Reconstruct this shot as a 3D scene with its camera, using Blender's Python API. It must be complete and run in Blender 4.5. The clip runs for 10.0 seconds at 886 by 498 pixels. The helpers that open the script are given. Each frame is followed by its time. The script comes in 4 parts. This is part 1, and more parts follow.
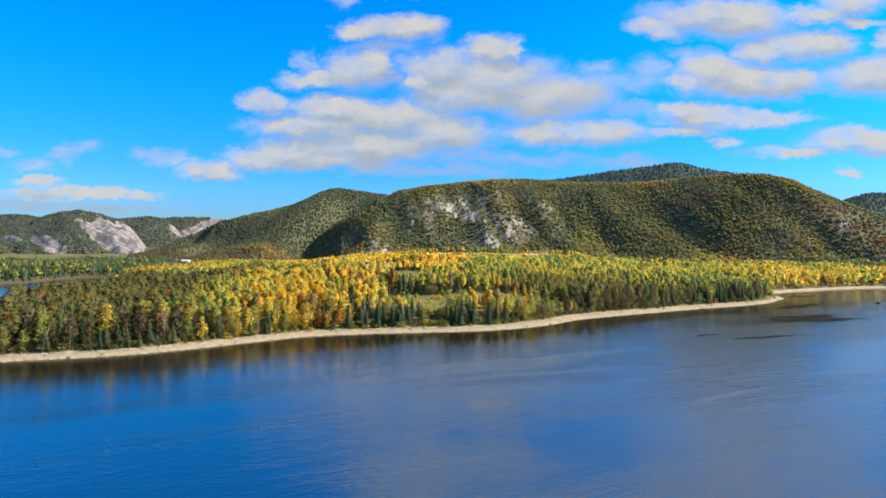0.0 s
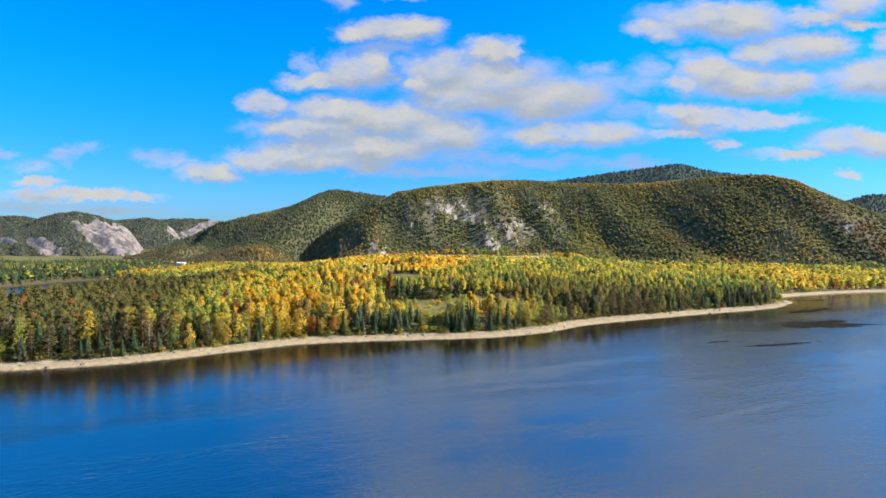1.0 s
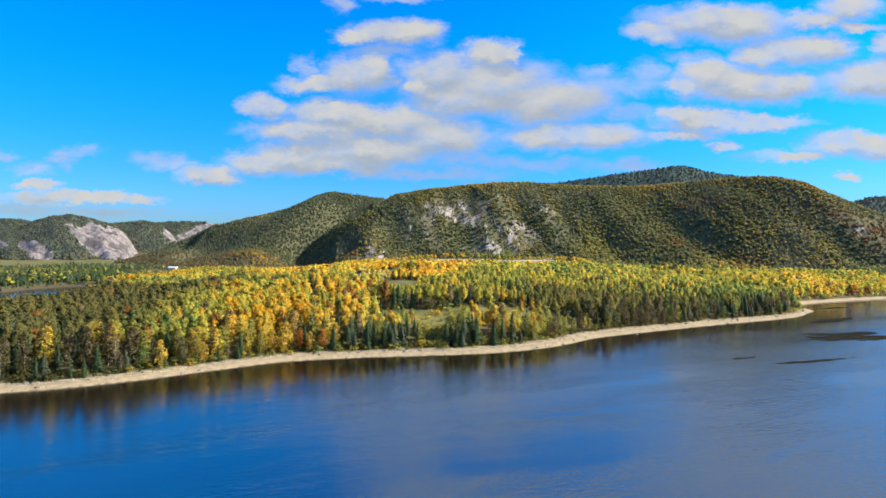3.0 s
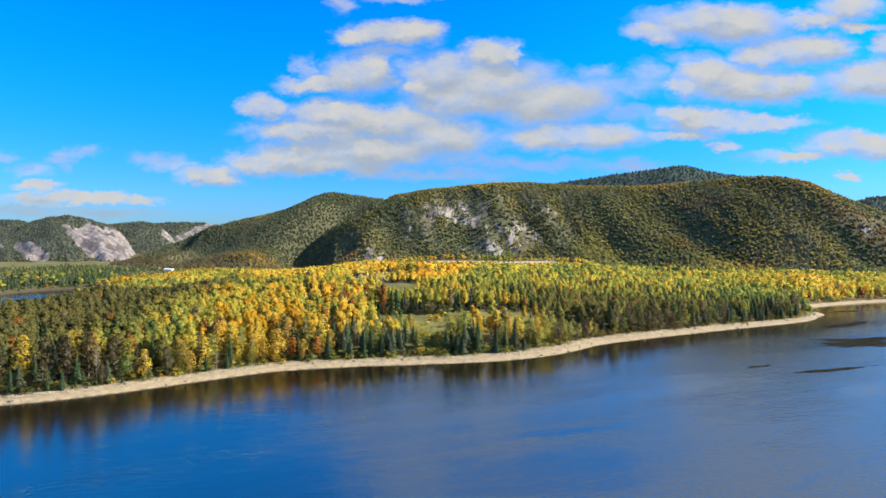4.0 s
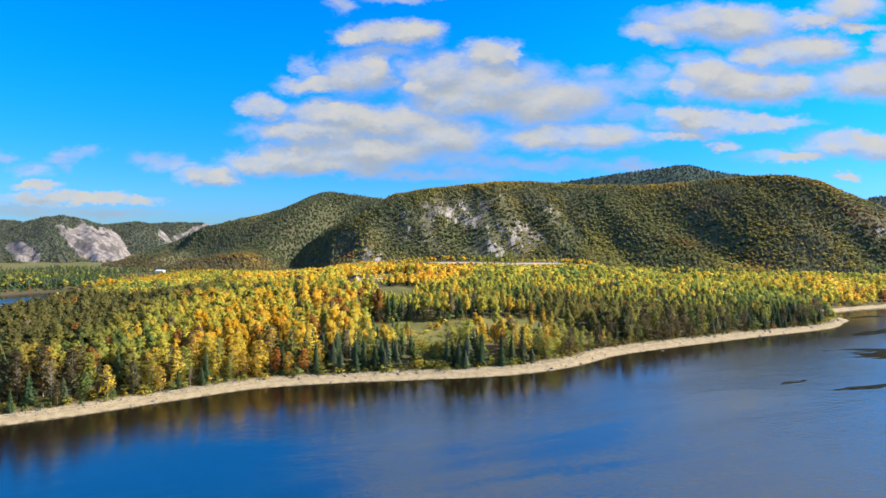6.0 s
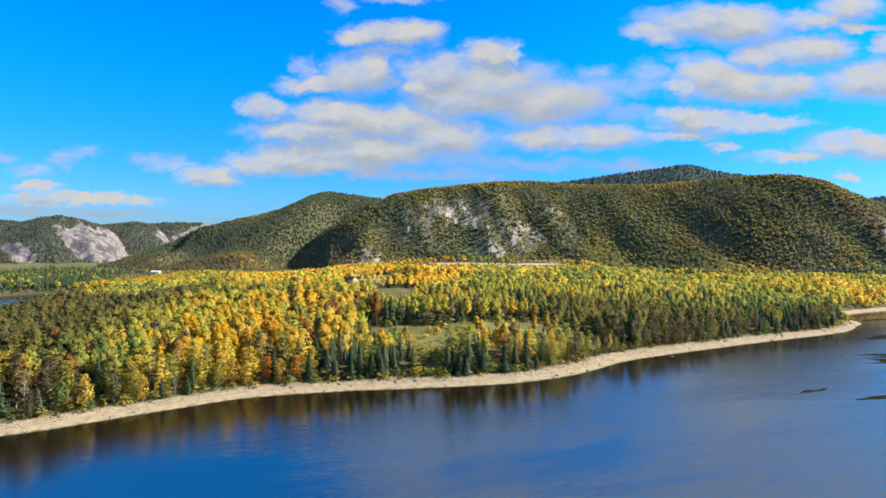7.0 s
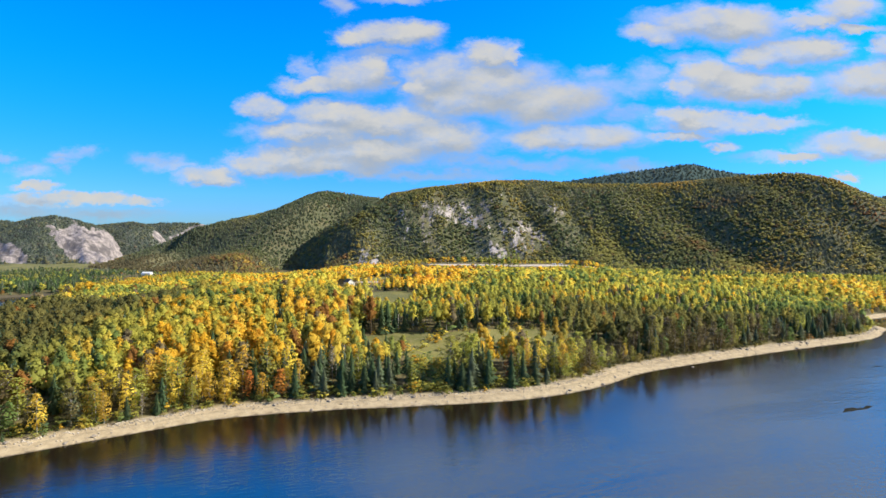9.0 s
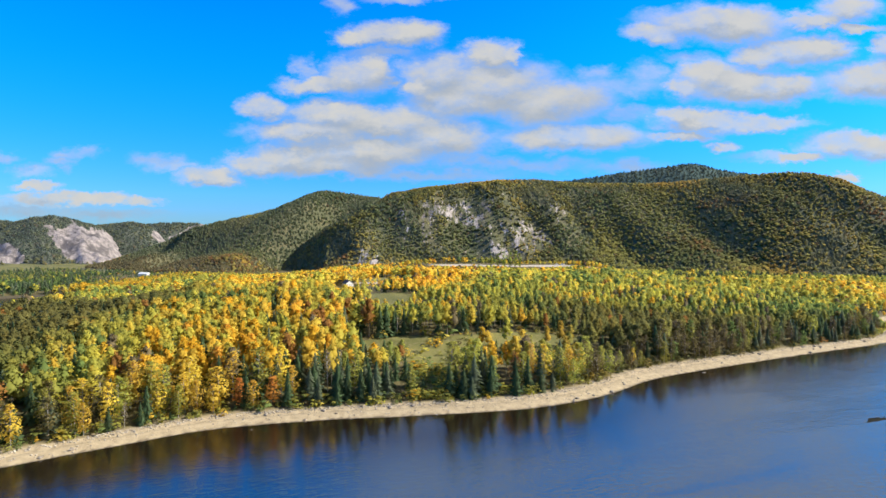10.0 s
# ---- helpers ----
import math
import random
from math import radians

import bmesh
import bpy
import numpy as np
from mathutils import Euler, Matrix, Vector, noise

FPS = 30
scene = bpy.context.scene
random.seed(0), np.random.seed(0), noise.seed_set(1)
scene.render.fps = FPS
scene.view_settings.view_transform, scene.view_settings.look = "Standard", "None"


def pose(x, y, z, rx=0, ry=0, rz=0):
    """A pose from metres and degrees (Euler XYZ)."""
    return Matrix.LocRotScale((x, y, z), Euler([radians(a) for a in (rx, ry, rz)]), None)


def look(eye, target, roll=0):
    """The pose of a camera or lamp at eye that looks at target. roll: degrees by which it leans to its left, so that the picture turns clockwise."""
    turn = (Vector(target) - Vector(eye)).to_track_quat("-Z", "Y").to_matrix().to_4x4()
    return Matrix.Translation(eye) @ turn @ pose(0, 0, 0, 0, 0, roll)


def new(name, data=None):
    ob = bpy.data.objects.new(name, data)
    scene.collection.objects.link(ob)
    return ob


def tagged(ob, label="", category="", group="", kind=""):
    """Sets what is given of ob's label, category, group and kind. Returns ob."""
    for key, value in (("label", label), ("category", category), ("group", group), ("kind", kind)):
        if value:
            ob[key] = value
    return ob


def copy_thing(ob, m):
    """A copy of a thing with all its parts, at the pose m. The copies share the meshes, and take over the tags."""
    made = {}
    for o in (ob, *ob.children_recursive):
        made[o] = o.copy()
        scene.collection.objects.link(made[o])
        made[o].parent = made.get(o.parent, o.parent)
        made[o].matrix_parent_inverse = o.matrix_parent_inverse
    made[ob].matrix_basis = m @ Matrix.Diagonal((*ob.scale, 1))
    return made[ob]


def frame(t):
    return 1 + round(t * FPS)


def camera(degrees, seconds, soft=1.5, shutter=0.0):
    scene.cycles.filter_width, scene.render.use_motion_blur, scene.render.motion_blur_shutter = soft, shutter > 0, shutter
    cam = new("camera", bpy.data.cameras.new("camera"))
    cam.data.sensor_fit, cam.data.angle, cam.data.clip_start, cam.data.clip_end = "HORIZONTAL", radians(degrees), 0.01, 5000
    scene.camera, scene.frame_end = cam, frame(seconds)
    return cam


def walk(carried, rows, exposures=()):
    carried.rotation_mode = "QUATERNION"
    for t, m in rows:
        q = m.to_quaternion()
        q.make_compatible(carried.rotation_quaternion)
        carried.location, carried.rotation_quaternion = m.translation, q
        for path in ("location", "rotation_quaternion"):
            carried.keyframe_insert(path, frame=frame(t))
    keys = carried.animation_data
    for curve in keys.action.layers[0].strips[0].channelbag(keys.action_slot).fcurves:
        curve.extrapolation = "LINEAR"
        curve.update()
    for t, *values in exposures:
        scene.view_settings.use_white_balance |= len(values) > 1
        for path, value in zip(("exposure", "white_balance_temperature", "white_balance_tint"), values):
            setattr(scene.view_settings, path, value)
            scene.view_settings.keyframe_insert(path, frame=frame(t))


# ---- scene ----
UNIT = 1.6   # the plan below is drawn in units of 1.6 m and brought to metres at the end
cam = camera(75.7, 10.0, soft=1.5)
PATH = [
    (0, (1.397, -3.334, 59.464), (1.374, -0.136, 59.368), 0.2),
    (0.5, (1.419, 3.806, 59.701), (1.395, 7.005, 59.608), 0.2),
    (1, (1.394, 10.909, 60.037), (1.373, 14.107, 59.950), 0.2),
    (1.5, (1.342, 17.928, 60.427), (1.322, 21.128, 60.344), 0.2),
    (2, (1.326, 24.904, 60.830), (1.306, 28.104, 60.749), 0.2),
    (2.5, (1.341, 31.864, 61.267), (1.322, 35.064, 61.190), 0.2),
    (4, (1.398, 52.645, 63.002), (1.379, 55.843, 62.930), 0.1),
    (4.5, (1.376, 59.563, 63.280), (1.357, 62.763, 63.208), 0.2),
    (5, (1.240, 66.453, 63.413), (1.221, 69.651, 63.342), 0.2),
    (5.5, (1.040, 73.248, 63.458), (1.022, 76.448, 63.387), 0.1),
    (7, (0.949, 93.181, 63.635), (0.931, 96.381, 63.565), 0.1),
    (7.5, (0.707, 99.520, 63.675), (0.691, 102.720, 63.606), 0),
    (8, (0.493, 105.755, 63.680), (0.478, 108.955, 63.611), 0),
    (8.5, (0.293, 111.826, 63.656), (0.277, 115.026, 63.589), 0.1),
    (9, (0.174, 117.674, 63.658), (0.160, 120.872, 63.590), 0.1),
    (9.5, (0.106, 123.341, 63.693), (0.091, 126.541, 63.626), 0.1),
    (10, (0.030, 128.920, 63.722), (0.013, 132.118, 63.654), 0.1),
]

walk(cam, [(t, look(eye, target, roll)) for t, eye, target, roll in PATH], exposures=((0, 1.0), (10, 1.0)))

# ---- sky, sun ----
SUN_AZ, SUN_EL = radians(84), radians(37)   # compass angle from +y clockwise
sun_dir = Vector((math.sin(SUN_AZ) * math.cos(SUN_EL), math.cos(SUN_AZ) * math.cos(SUN_EL), math.sin(SUN_EL)))
sun = new("sun", bpy.data.lights.new("sun", "SUN"))
sun.data.energy, sun.data.angle, sun.data.color = 5.0, radians(0.6), (1.0, 0.92, 0.79)
sun.matrix_world = look((0, 0, 400), Vector((0, 0, 400)) - sun_dir)


class Nodes:
    """Short hand for building a node tree."""

    def __init__(self, tree):
        self.tree = tree
        tree.nodes.clear()

    def add(self, kind, ins=(), **props):
        n = self.tree.nodes.new(kind)
        for k, v in props.items():
            setattr(n, k, v)
        for k, v in dict(ins).items():
            self.put(n, k, v)
        return n

    def put(self, n, k, v):
        if isinstance(v, bpy.types.Node):
            v = v.outputs[0]
        if isinstance(v, bpy.types.NodeSocket):
            self.tree.links.new(v, n.inputs[k])
        else:
            n.inputs[k].default_value = v

    def math(self, op, a, b=0.0, c=0.0, clamp=False):
        return self.add("ShaderNodeMath", {0: a, 1: b, 2: c}, operation=op, use_clamp=clamp).outputs[0]

    def vec(self, op, a, b=(0, 0, 0)):
        n = self.add("ShaderNodeVectorMath", {0: a, 1: b}, operation=op)
        return n.outputs["Value"] if op in ("LENGTH", "DOT_PRODUCT") else n.outputs[0]

    def noise(self, vector, scale, detail=4.0, rough=0.55, color=False):
        n = self.add("ShaderNodeTexNoise", {"Vector": vector, "Scale": scale, "Detail": detail, "Roughness": rough})
        return n.outputs["Color" if color else "Fac"]

    def mix(self, fac, a, b, mode="MIX"):
        n = self.add("ShaderNodeMix", data_type="RGBA", blend_type=mode)
        self.put(n, 0, fac)
        self.put(n, 6, a)
        self.put(n, 7, b)
        return n.outputs[2]

    def step(self, v, lo, hi, a=0.0, b=1.0):
        return self.add("ShaderNodeMapRange", {0: v, 1: lo, 2: hi, 3: a, 4: b}, interpolation_type="SMOOTHSTEP").outputs[0]


# Clouds: soft ellipses on the sky, as (u, v, half width, half height) in thousandths of the tangent from the +y axis.
BANK = [(-98, 350, 75, 19), (-55, 357, 45, 20), (-150, 347, 45, 14), (-158, 278, 58, 31), (-128, 284, 35, 30), (-232, 264, 55, 14),
        (76, 319, 44, 21), (117, 318, 15, 14), (-10, 284, 60, 33), (72, 260, 112, 44), (170, 236, 105, 38), (-48, 260, 40, 18)]
SHEET = [(32, 236, 95, 30), (-196, 214, 78, 20), (-116, 200, 115, 26), (-236, 184, 100, 20), (-14, 170, 85, 32), (-156, 150, 135, 28),
         (-196, 126, 105, 18), (222, 175, 118, 22), (-325, 128, 60, 18), (-275, 141, 65, 22), (-318, 225, 38, 17), (-420, 106, 48, 15), (-398, 96, 33, 10)]
EAST = [(452, 374, 100, 26), (502, 369, 85, 28), (374, 354, 55, 16), (700, 400, 52, 20), (632, 380, 60, 14), (602, 325, 85, 24), (550, 316, 55, 18),
        (652, 330, 48, 21), (503, 266, 102, 30), (454, 285, 46, 24), (582, 261, 65, 24), (412, 261, 33, 16)]
EAST_LOW = [(453, 202, 75, 17), (552, 199, 75, 12), (404, 212, 38, 16), (412, 178, 50, 9), (487, 160, 24, 9), (722, 271, 75, 28), (762, 276, 48, 33),
            (712, 365, 38, 8), (762, 335, 24, 20), (702, 163, 75, 18), (752, 153, 40, 20), (612, 140, 42, 9), (698, 110, 18, 6)]
LOW_WEST = [(-700, 68, 62, 10), (-612, 66, 52, 9), (-537, 61, 36, 7), (-722, 88, 34, 7)]
WISPS = [(-505, 132, 42, 12), (-470, 125, 30, 7), (-652, 146, 34, 10), (-672, 130, 26, 9), (-785, 138, 24, 10), (-728, 114, 30, 10), (-740, 48, 120, 14), (-600, 38, 90, 9),
         (-245, 292, 16, 18), (300, 262, 85, 15), (262, 285, 26, 14), (352, 284, 30, 16), (420, 314, 36, 10), (165, 128, 70, 11), (40, 133, 70, 12),
         (312, 122, 60, 10), (-60, 418, 60, 8), (-182, 405, 22, 14), (-110, 318, 60, 10), (320, 215, 40, 14), (560, 138, 60, 8), (-300, 182, 60, 12), (-20, 110, 120, 10)]


def cloud_group(clouds):
    """A node group: the height of cloud over the point (u, v) of the sky."""
    g = bpy.data.node_groups.new("cloud_field", "ShaderNodeTree")
    g.interface.new_socket("P", in_out="INPUT", socket_type="NodeSocketVector")
    g.interface.new_socket("Value", in_out="OUTPUT", socket_type="NodeSocketFloat")
    n = Nodes(g)
    start, end = n.add("NodeGroupInput"), n.add("NodeGroupOutput")
    total = None
    for u, v, a, b in clouds:
        p = n.vec("SUBTRACT", start.outputs[0], (u / 1000, v / 1000, 0))
        p = n.vec("MULTIPLY", p, (1000 / a, 1000 / b, 0))
        d = n.vec("LENGTH", p)
        total = d if total is None else n.add("ShaderNodeMath", {0: total, 1: d, 2: 0.25}, operation="SMOOTH_MIN").outputs[0]
    n.put(end, 0, n.math("SUBTRACT", 1.0, total))
    return g


def build_world():
    world = bpy.data.worlds.new("world")
    world.use_nodes = True
    scene.world = world
    n = Nodes(world.node_tree)
    sky = n.add("ShaderNodeTexSky", sky_type="NISHITA", sun_disc=False, sun_elevation=SUN_EL, sun_rotation=SUN_AZ,
                air_density=1.0, dust_density=0.3, ozone_density=2.0, altitude=100.0)
    vivid = n.add("ShaderNodeHueSaturation", {"Hue": 0.497, "Saturation": 1.55, "Value": 1.0, "Color": sky}).outputs[0]
    way = n.add("ShaderNodeTexCoord").outputs["Generated"]
    xyz = n.add("ShaderNodeSeparateXYZ", {0: way})
    ahead = n.math("MAXIMUM", xyz.outputs[1], 0.05)
    u, v = n.math("DIVIDE", xyz.outputs[0], ahead), n.math("DIVIDE", xyz.outputs[2], ahead)
    flat = n.add("ShaderNodeCombineXYZ", {0: u, 1: v}).outputs[0]
    stretched = n.vec("MULTIPLY", flat, (1.0, 1.7, 1.0))
    warp = n.vec("MULTIPLY", n.vec("SUBTRACT", n.noise(stretched, 16.0, 8.0, 0.66, True), (0.5, 0.5, 0.5)), (0.10, 0.055, 0.0))
    bent = n.vec("ADD", flat, warp)
    group = cloud_group(BANK + SHEET + EAST + EAST_LOW + LOW_WEST)
    faint = n.add("ShaderNodeGroup", {}, node_tree=cloud_group(WISPS))
    n.put(faint, 0, bent)
    here = n.add("ShaderNodeGroup", {}, node_tree=group)
    above = n.add("ShaderNodeGroup", {}, node_tree=group)
    n.put(here, 0, bent)
    n.put(above, 0, n.vec("ADD", bent, (-0.012, 0.022, 0.0)))
    # the sky outside the part that the named clouds fill goes on with clouds of the same kind
    up = n.math("MAXIMUM", xyz.outputs[2], 0.04)
    layer = n.add("ShaderNodeCombineXYZ", {0: n.math("DIVIDE", xyz.outputs[0], up), 1: n.math("DIVIDE", xyz.outputs[1], up)}).outputs[0]
    drift = n.step(u, -0.42, 0.05, -0.14, 0.24)
    far = n.math("MULTIPLY", n.step(n.math("ADD", n.noise(layer, 0.55, 7.0, 0.58), drift), 0.50, 0.68), 0.9)
    side = n.step(n.math("ABSOLUTE", u), 0.86, 1.05)
    high = n.step(v, 0.43, 0.52)
    behind = n.step(xyz.outputs[1], 0.12, 0.05)
    other = n.math("MULTIPLY", n.math("MAXIMUM", n.math("MAXIMUM", side, high), behind), far)
    cover = n.step(here.outputs[0], -0.55, 0.42)
    thin = n.step(n.noise(stretched, 11.0, 6.0, 0.62), 0.22, 0.60, 0.62, 1.0)
    cover = n.math("MULTIPLY", n.math("MULTIPLY", cover, thin), 0.97)
    veil = n.math("MULTIPLY", n.step(faint.outputs[0], -0.7, 0.7), n.step(n.noise(stretched, 14.0, 6.0, 0.62), 0.2, 0.75, 0.25, 0.75))
    cover = n.math("MAXIMUM", cover, veil)
    cover = n.math("MAXIMUM", cover, other)
    lit = n.step(n.math("SUBTRACT", here.outputs[0], above.outputs[0]), -0.55, 0.75)
    puff = n.noise(stretched, 22.0, 5.0, 0.6)
    lit = n.math("ADD", n.math("MULTIPLY", lit, 0.75), n.math("MULTIPLY", n.math("SUBTRACT", puff, 0.25), 0.5), clamp=True)
    white = n.mix(lit, (3.7, 4.25, 5.0, 1), (6.6, 6.5, 6.15, 1))
    low = n.step(xyz.outputs[2], 0.0, -0.05)
    depth = n.mix(n.step(xyz.outputs[2], 0.0, 0.34), (0.42, 0.87, 1.95, 1), (0.02, 1.95, 2.75, 1))
    shade = n.mix(cover, n.mix(1.0, vivid, depth, "MULTIPLY"), white)
    shade = n.mix(low, shade, (0.4, 0.6, 0.8, 1))
    n.add("ShaderNodeOutputWorld", {0: n.add("ShaderNodeBackground", {0: shade, 1: 0.0515})})


build_world()


# ---- materials ----
def material(name):
    m = bpy.data.materials.new(name)
    m.use_nodes = True
    return m, Nodes(m.node_tree)


def finish(n, base, rough=0.8, bump=None, strength=0.3, distance=0.1, translucent=0.0, **extra):
    ins = {"Base Color": base, "Roughness": rough}
    ins.update(extra)
    p = n.add("ShaderNodeBsdfPrincipled", ins)
    if bump is not None:
        n.put(p, "Normal", n.add("ShaderNodeBump", {"Height": bump, "Strength": strength, "Distance": distance}))
    out = p
    if translucent:
        t = n.add("ShaderNodeBsdfTranslucent", {"Color": base})
        out = n.add("ShaderNodeMixShader", {0: translucent, 1: p, 2: t})
    n.add("ShaderNodeOutputMaterial", {0: out})


def leaf_material(name, tone, spread=0.32):
    """Foliage whose tone differs from tree to tree and a little from leaf clump to leaf clump."""
    m, n = material(name)
    own = n.add("ShaderNodeObjectInfo").outputs["Random"]
    isle = n.add("ShaderNodeNewGeometry").outputs["Random Per Island"]
    value = n.math("ADD", n.math("MULTIPLY", own, spread), n.math("MULTIPLY", isle, 0.35))
    value = n.math("ADD", value, 1.0 - spread / 2 - 0.175)
    hue = n.math("ADD", 0.485, n.math("MULTIPLY", own, 0.03))
    col = n.add("ShaderNodeHueSaturation", {"Hue": hue, "Saturation": 1.0, "Value": value, "Color": (*tone, 1)}).outputs[0]
    finish(n, col, 0.7, translucent=0.48, **{"Specular IOR Level": 0.15})
    return m


def tint_material(name):
    """Foliage of a whole wood: each tree's own species tone is stored with it."""
    m, n = material(name)
    tone = n.add("ShaderNodeAttribute", attribute_name="tint").outputs["Color"]
    isle = n.add("ShaderNodeNewGeometry").outputs["Random Per Island"]
    value = n.math("ADD", 0.86, n.math("MULTIPLY", isle, 0.26))
    col = n.add("ShaderNodeHueSaturation", {"Saturation": 1.0, "Value": value, "Color": tone}).outputs[0]
    finish(n, col, 0.75, translucent=0.48, **{"Specular IOR Level": 0.1})
    return m


def bark_material(name, tone):
    m, n = material(name)
    pos = n.add("ShaderNodeTexCoord").outputs["Object"]
    grain = n.noise(n.vec("MULTIPLY", pos, (6.0, 6.0, 1.2)), 1.0, 5.0)
    col = n.mix(n.step(grain, 0.35, 0.65), (*[c * 0.45 for c in tone], 1), (*tone, 1))
    finish(n, col, 0.9, grain, 0.5, 0.05)
    return m


def ground_material():
    m, n = material("ground_soil_sand_grass")
    pos = n.add("ShaderNodeTexCoord").outputs["Object"]
    z = n.add("ShaderNodeSeparateXYZ", {0: pos}).outputs[2]
    big, mid, fine = n.noise(pos, 0.05, 4.0), n.noise(pos, 0.6, 5.0), n.noise(pos, 4.0, 4.0, 0.7)
    sand = n.mix(n.step(mid, 0.3, 0.7), (0.25, 0.20, 0.125, 1), (0.36, 0.295, 0.19, 1))
    sand = n.mix(n.math("MULTIPLY", n.step(fine, 0.5, 0.72), 0.7), sand, (0.44, 0.37, 0.26, 1))
    level = n.math("ADD", z, n.math("MULTIPLY", n.math("SUBTRACT", mid, 0.5), 0.5))
    tideline = n.math("MULTIPLY", n.step(n.math("ABSOLUTE", n.math("SUBTRACT", level, 0.72)), 0.12, 0.02), n.step(fine, 0.4, 0.6))
    sand = n.mix(n.math("MULTIPLY", tideline, 0.55), sand, (0.13, 0.105, 0.07, 1))
    wet = n.step(level, 0.20, -0.06)
    sand = n.mix(wet, sand, (0.085, 0.066, 0.045, 1))
    sides = n.add("ShaderNodeSeparateColor", {0: n.add("ShaderNodeAttribute", attribute_name="cover").outputs["Color"]})
    sand = n.mix(sides.outputs[2], sand, n.mix(mid, (0.05, 0.042, 0.026, 1), (0.10, 0.085, 0.055, 1)))
    soil = n.mix(n.step(mid, 0.35, 0.65), (0.055, 0.050, 0.024, 1), (0.12, 0.10, 0.04, 1))
    grass = n.mix(n.step(big, 0.35, 0.65), (0.085, 0.088, 0.026, 1), (0.145, 0.138, 0.042, 1))
    grass = n.mix(n.math("MULTIPLY", n.step(mid, 0.5, 0.7), 0.6), grass, (0.18, 0.155, 0.075, 1))
    gravel = n.mix(n.step(mid, 0.3, 0.7), (0.30, 0.265, 0.215, 1), (0.42, 0.375, 0.31, 1))
    cover = n.add("ShaderNodeSeparateColor", {0: n.add("ShaderNodeAttribute", attribute_name="cover").outputs["Color"]})
    col = n.mix(n.step(level, 1.05, 1.45), sand, soil)
    col = n.mix(n.step(n.math("ADD", cover.outputs[0], n.math("MULTIPLY", n.math("SUBTRACT", mid, 0.5), 0.5)), 0.4, 0.6), col, grass)
    col = n.mix(n.step(n.math("ADD", cover.outputs[1], n.math("MULTIPLY", n.math("SUBTRACT", mid, 0.5), 0.5)), 0.4, 0.6), col, gravel)
    finish(n, col, 0.92, n.math("ADD", mid, n.math("MULTIPLY", fine, 0.4)), 0.7, 0.4, **{"Specular IOR Level": 0.2})
    return m


def hill_material(name, floor_a, floor_b, rock_a, rock_b, lean=0.0):
    m, n = material(name)
    pos = n.add("ShaderNodeTexCoord").outputs["Object"]
    mask = n.add("ShaderNodeAttribute", attribute_name="rock").outputs["Fac"]
    run = n.add("ShaderNodeMapping", {"Vector": pos, "Rotation": (0, 0, radians(-lean))}).outputs[0]
    streak = n.noise(n.vec("MULTIPLY", run, (0.16, 0.035, 0.06)), 1.0, 7.0, 0.7)
    crag = n.noise(pos, 0.35, 6.0, 0.7)
    rock = n.mix(n.step(streak, 0.35, 0.65), (*rock_a, 1), (*rock_b, 1))
    seam = n.noise(n.vec("MULTIPLY", run, (0.06, 0.012, 0.03)), 1.0, 5.0, 0.65)
    rock = n.mix(n.math("MULTIPLY", n.step(seam, 0.48, 0.60), 0.75), rock, (*[c * 0.45 for c in rock_a], 1))
    rock = n.mix(n.math("MULTIPLY", n.step(crag, 0.52, 0.62), 0.6), rock, (*[c * 0.5 for c in rock_a], 1))
    floor = n.mix(n.step(n.noise(pos, 0.06, 5.0), 0.35, 0.65), (*floor_a, 1), (*floor_b, 1))
    here = n.math("ADD", mask, n.math("MULTIPLY", n.math("SUBTRACT", streak, 0.5), 2.4))
    col = n.mix(n.step(here, 0.46, 0.58), floor, rock)
    finish(n, col, 0.95, n.math("ADD", streak, crag), 0.5, 2.4, **{"Specular IOR Level": 0.15})
    return m


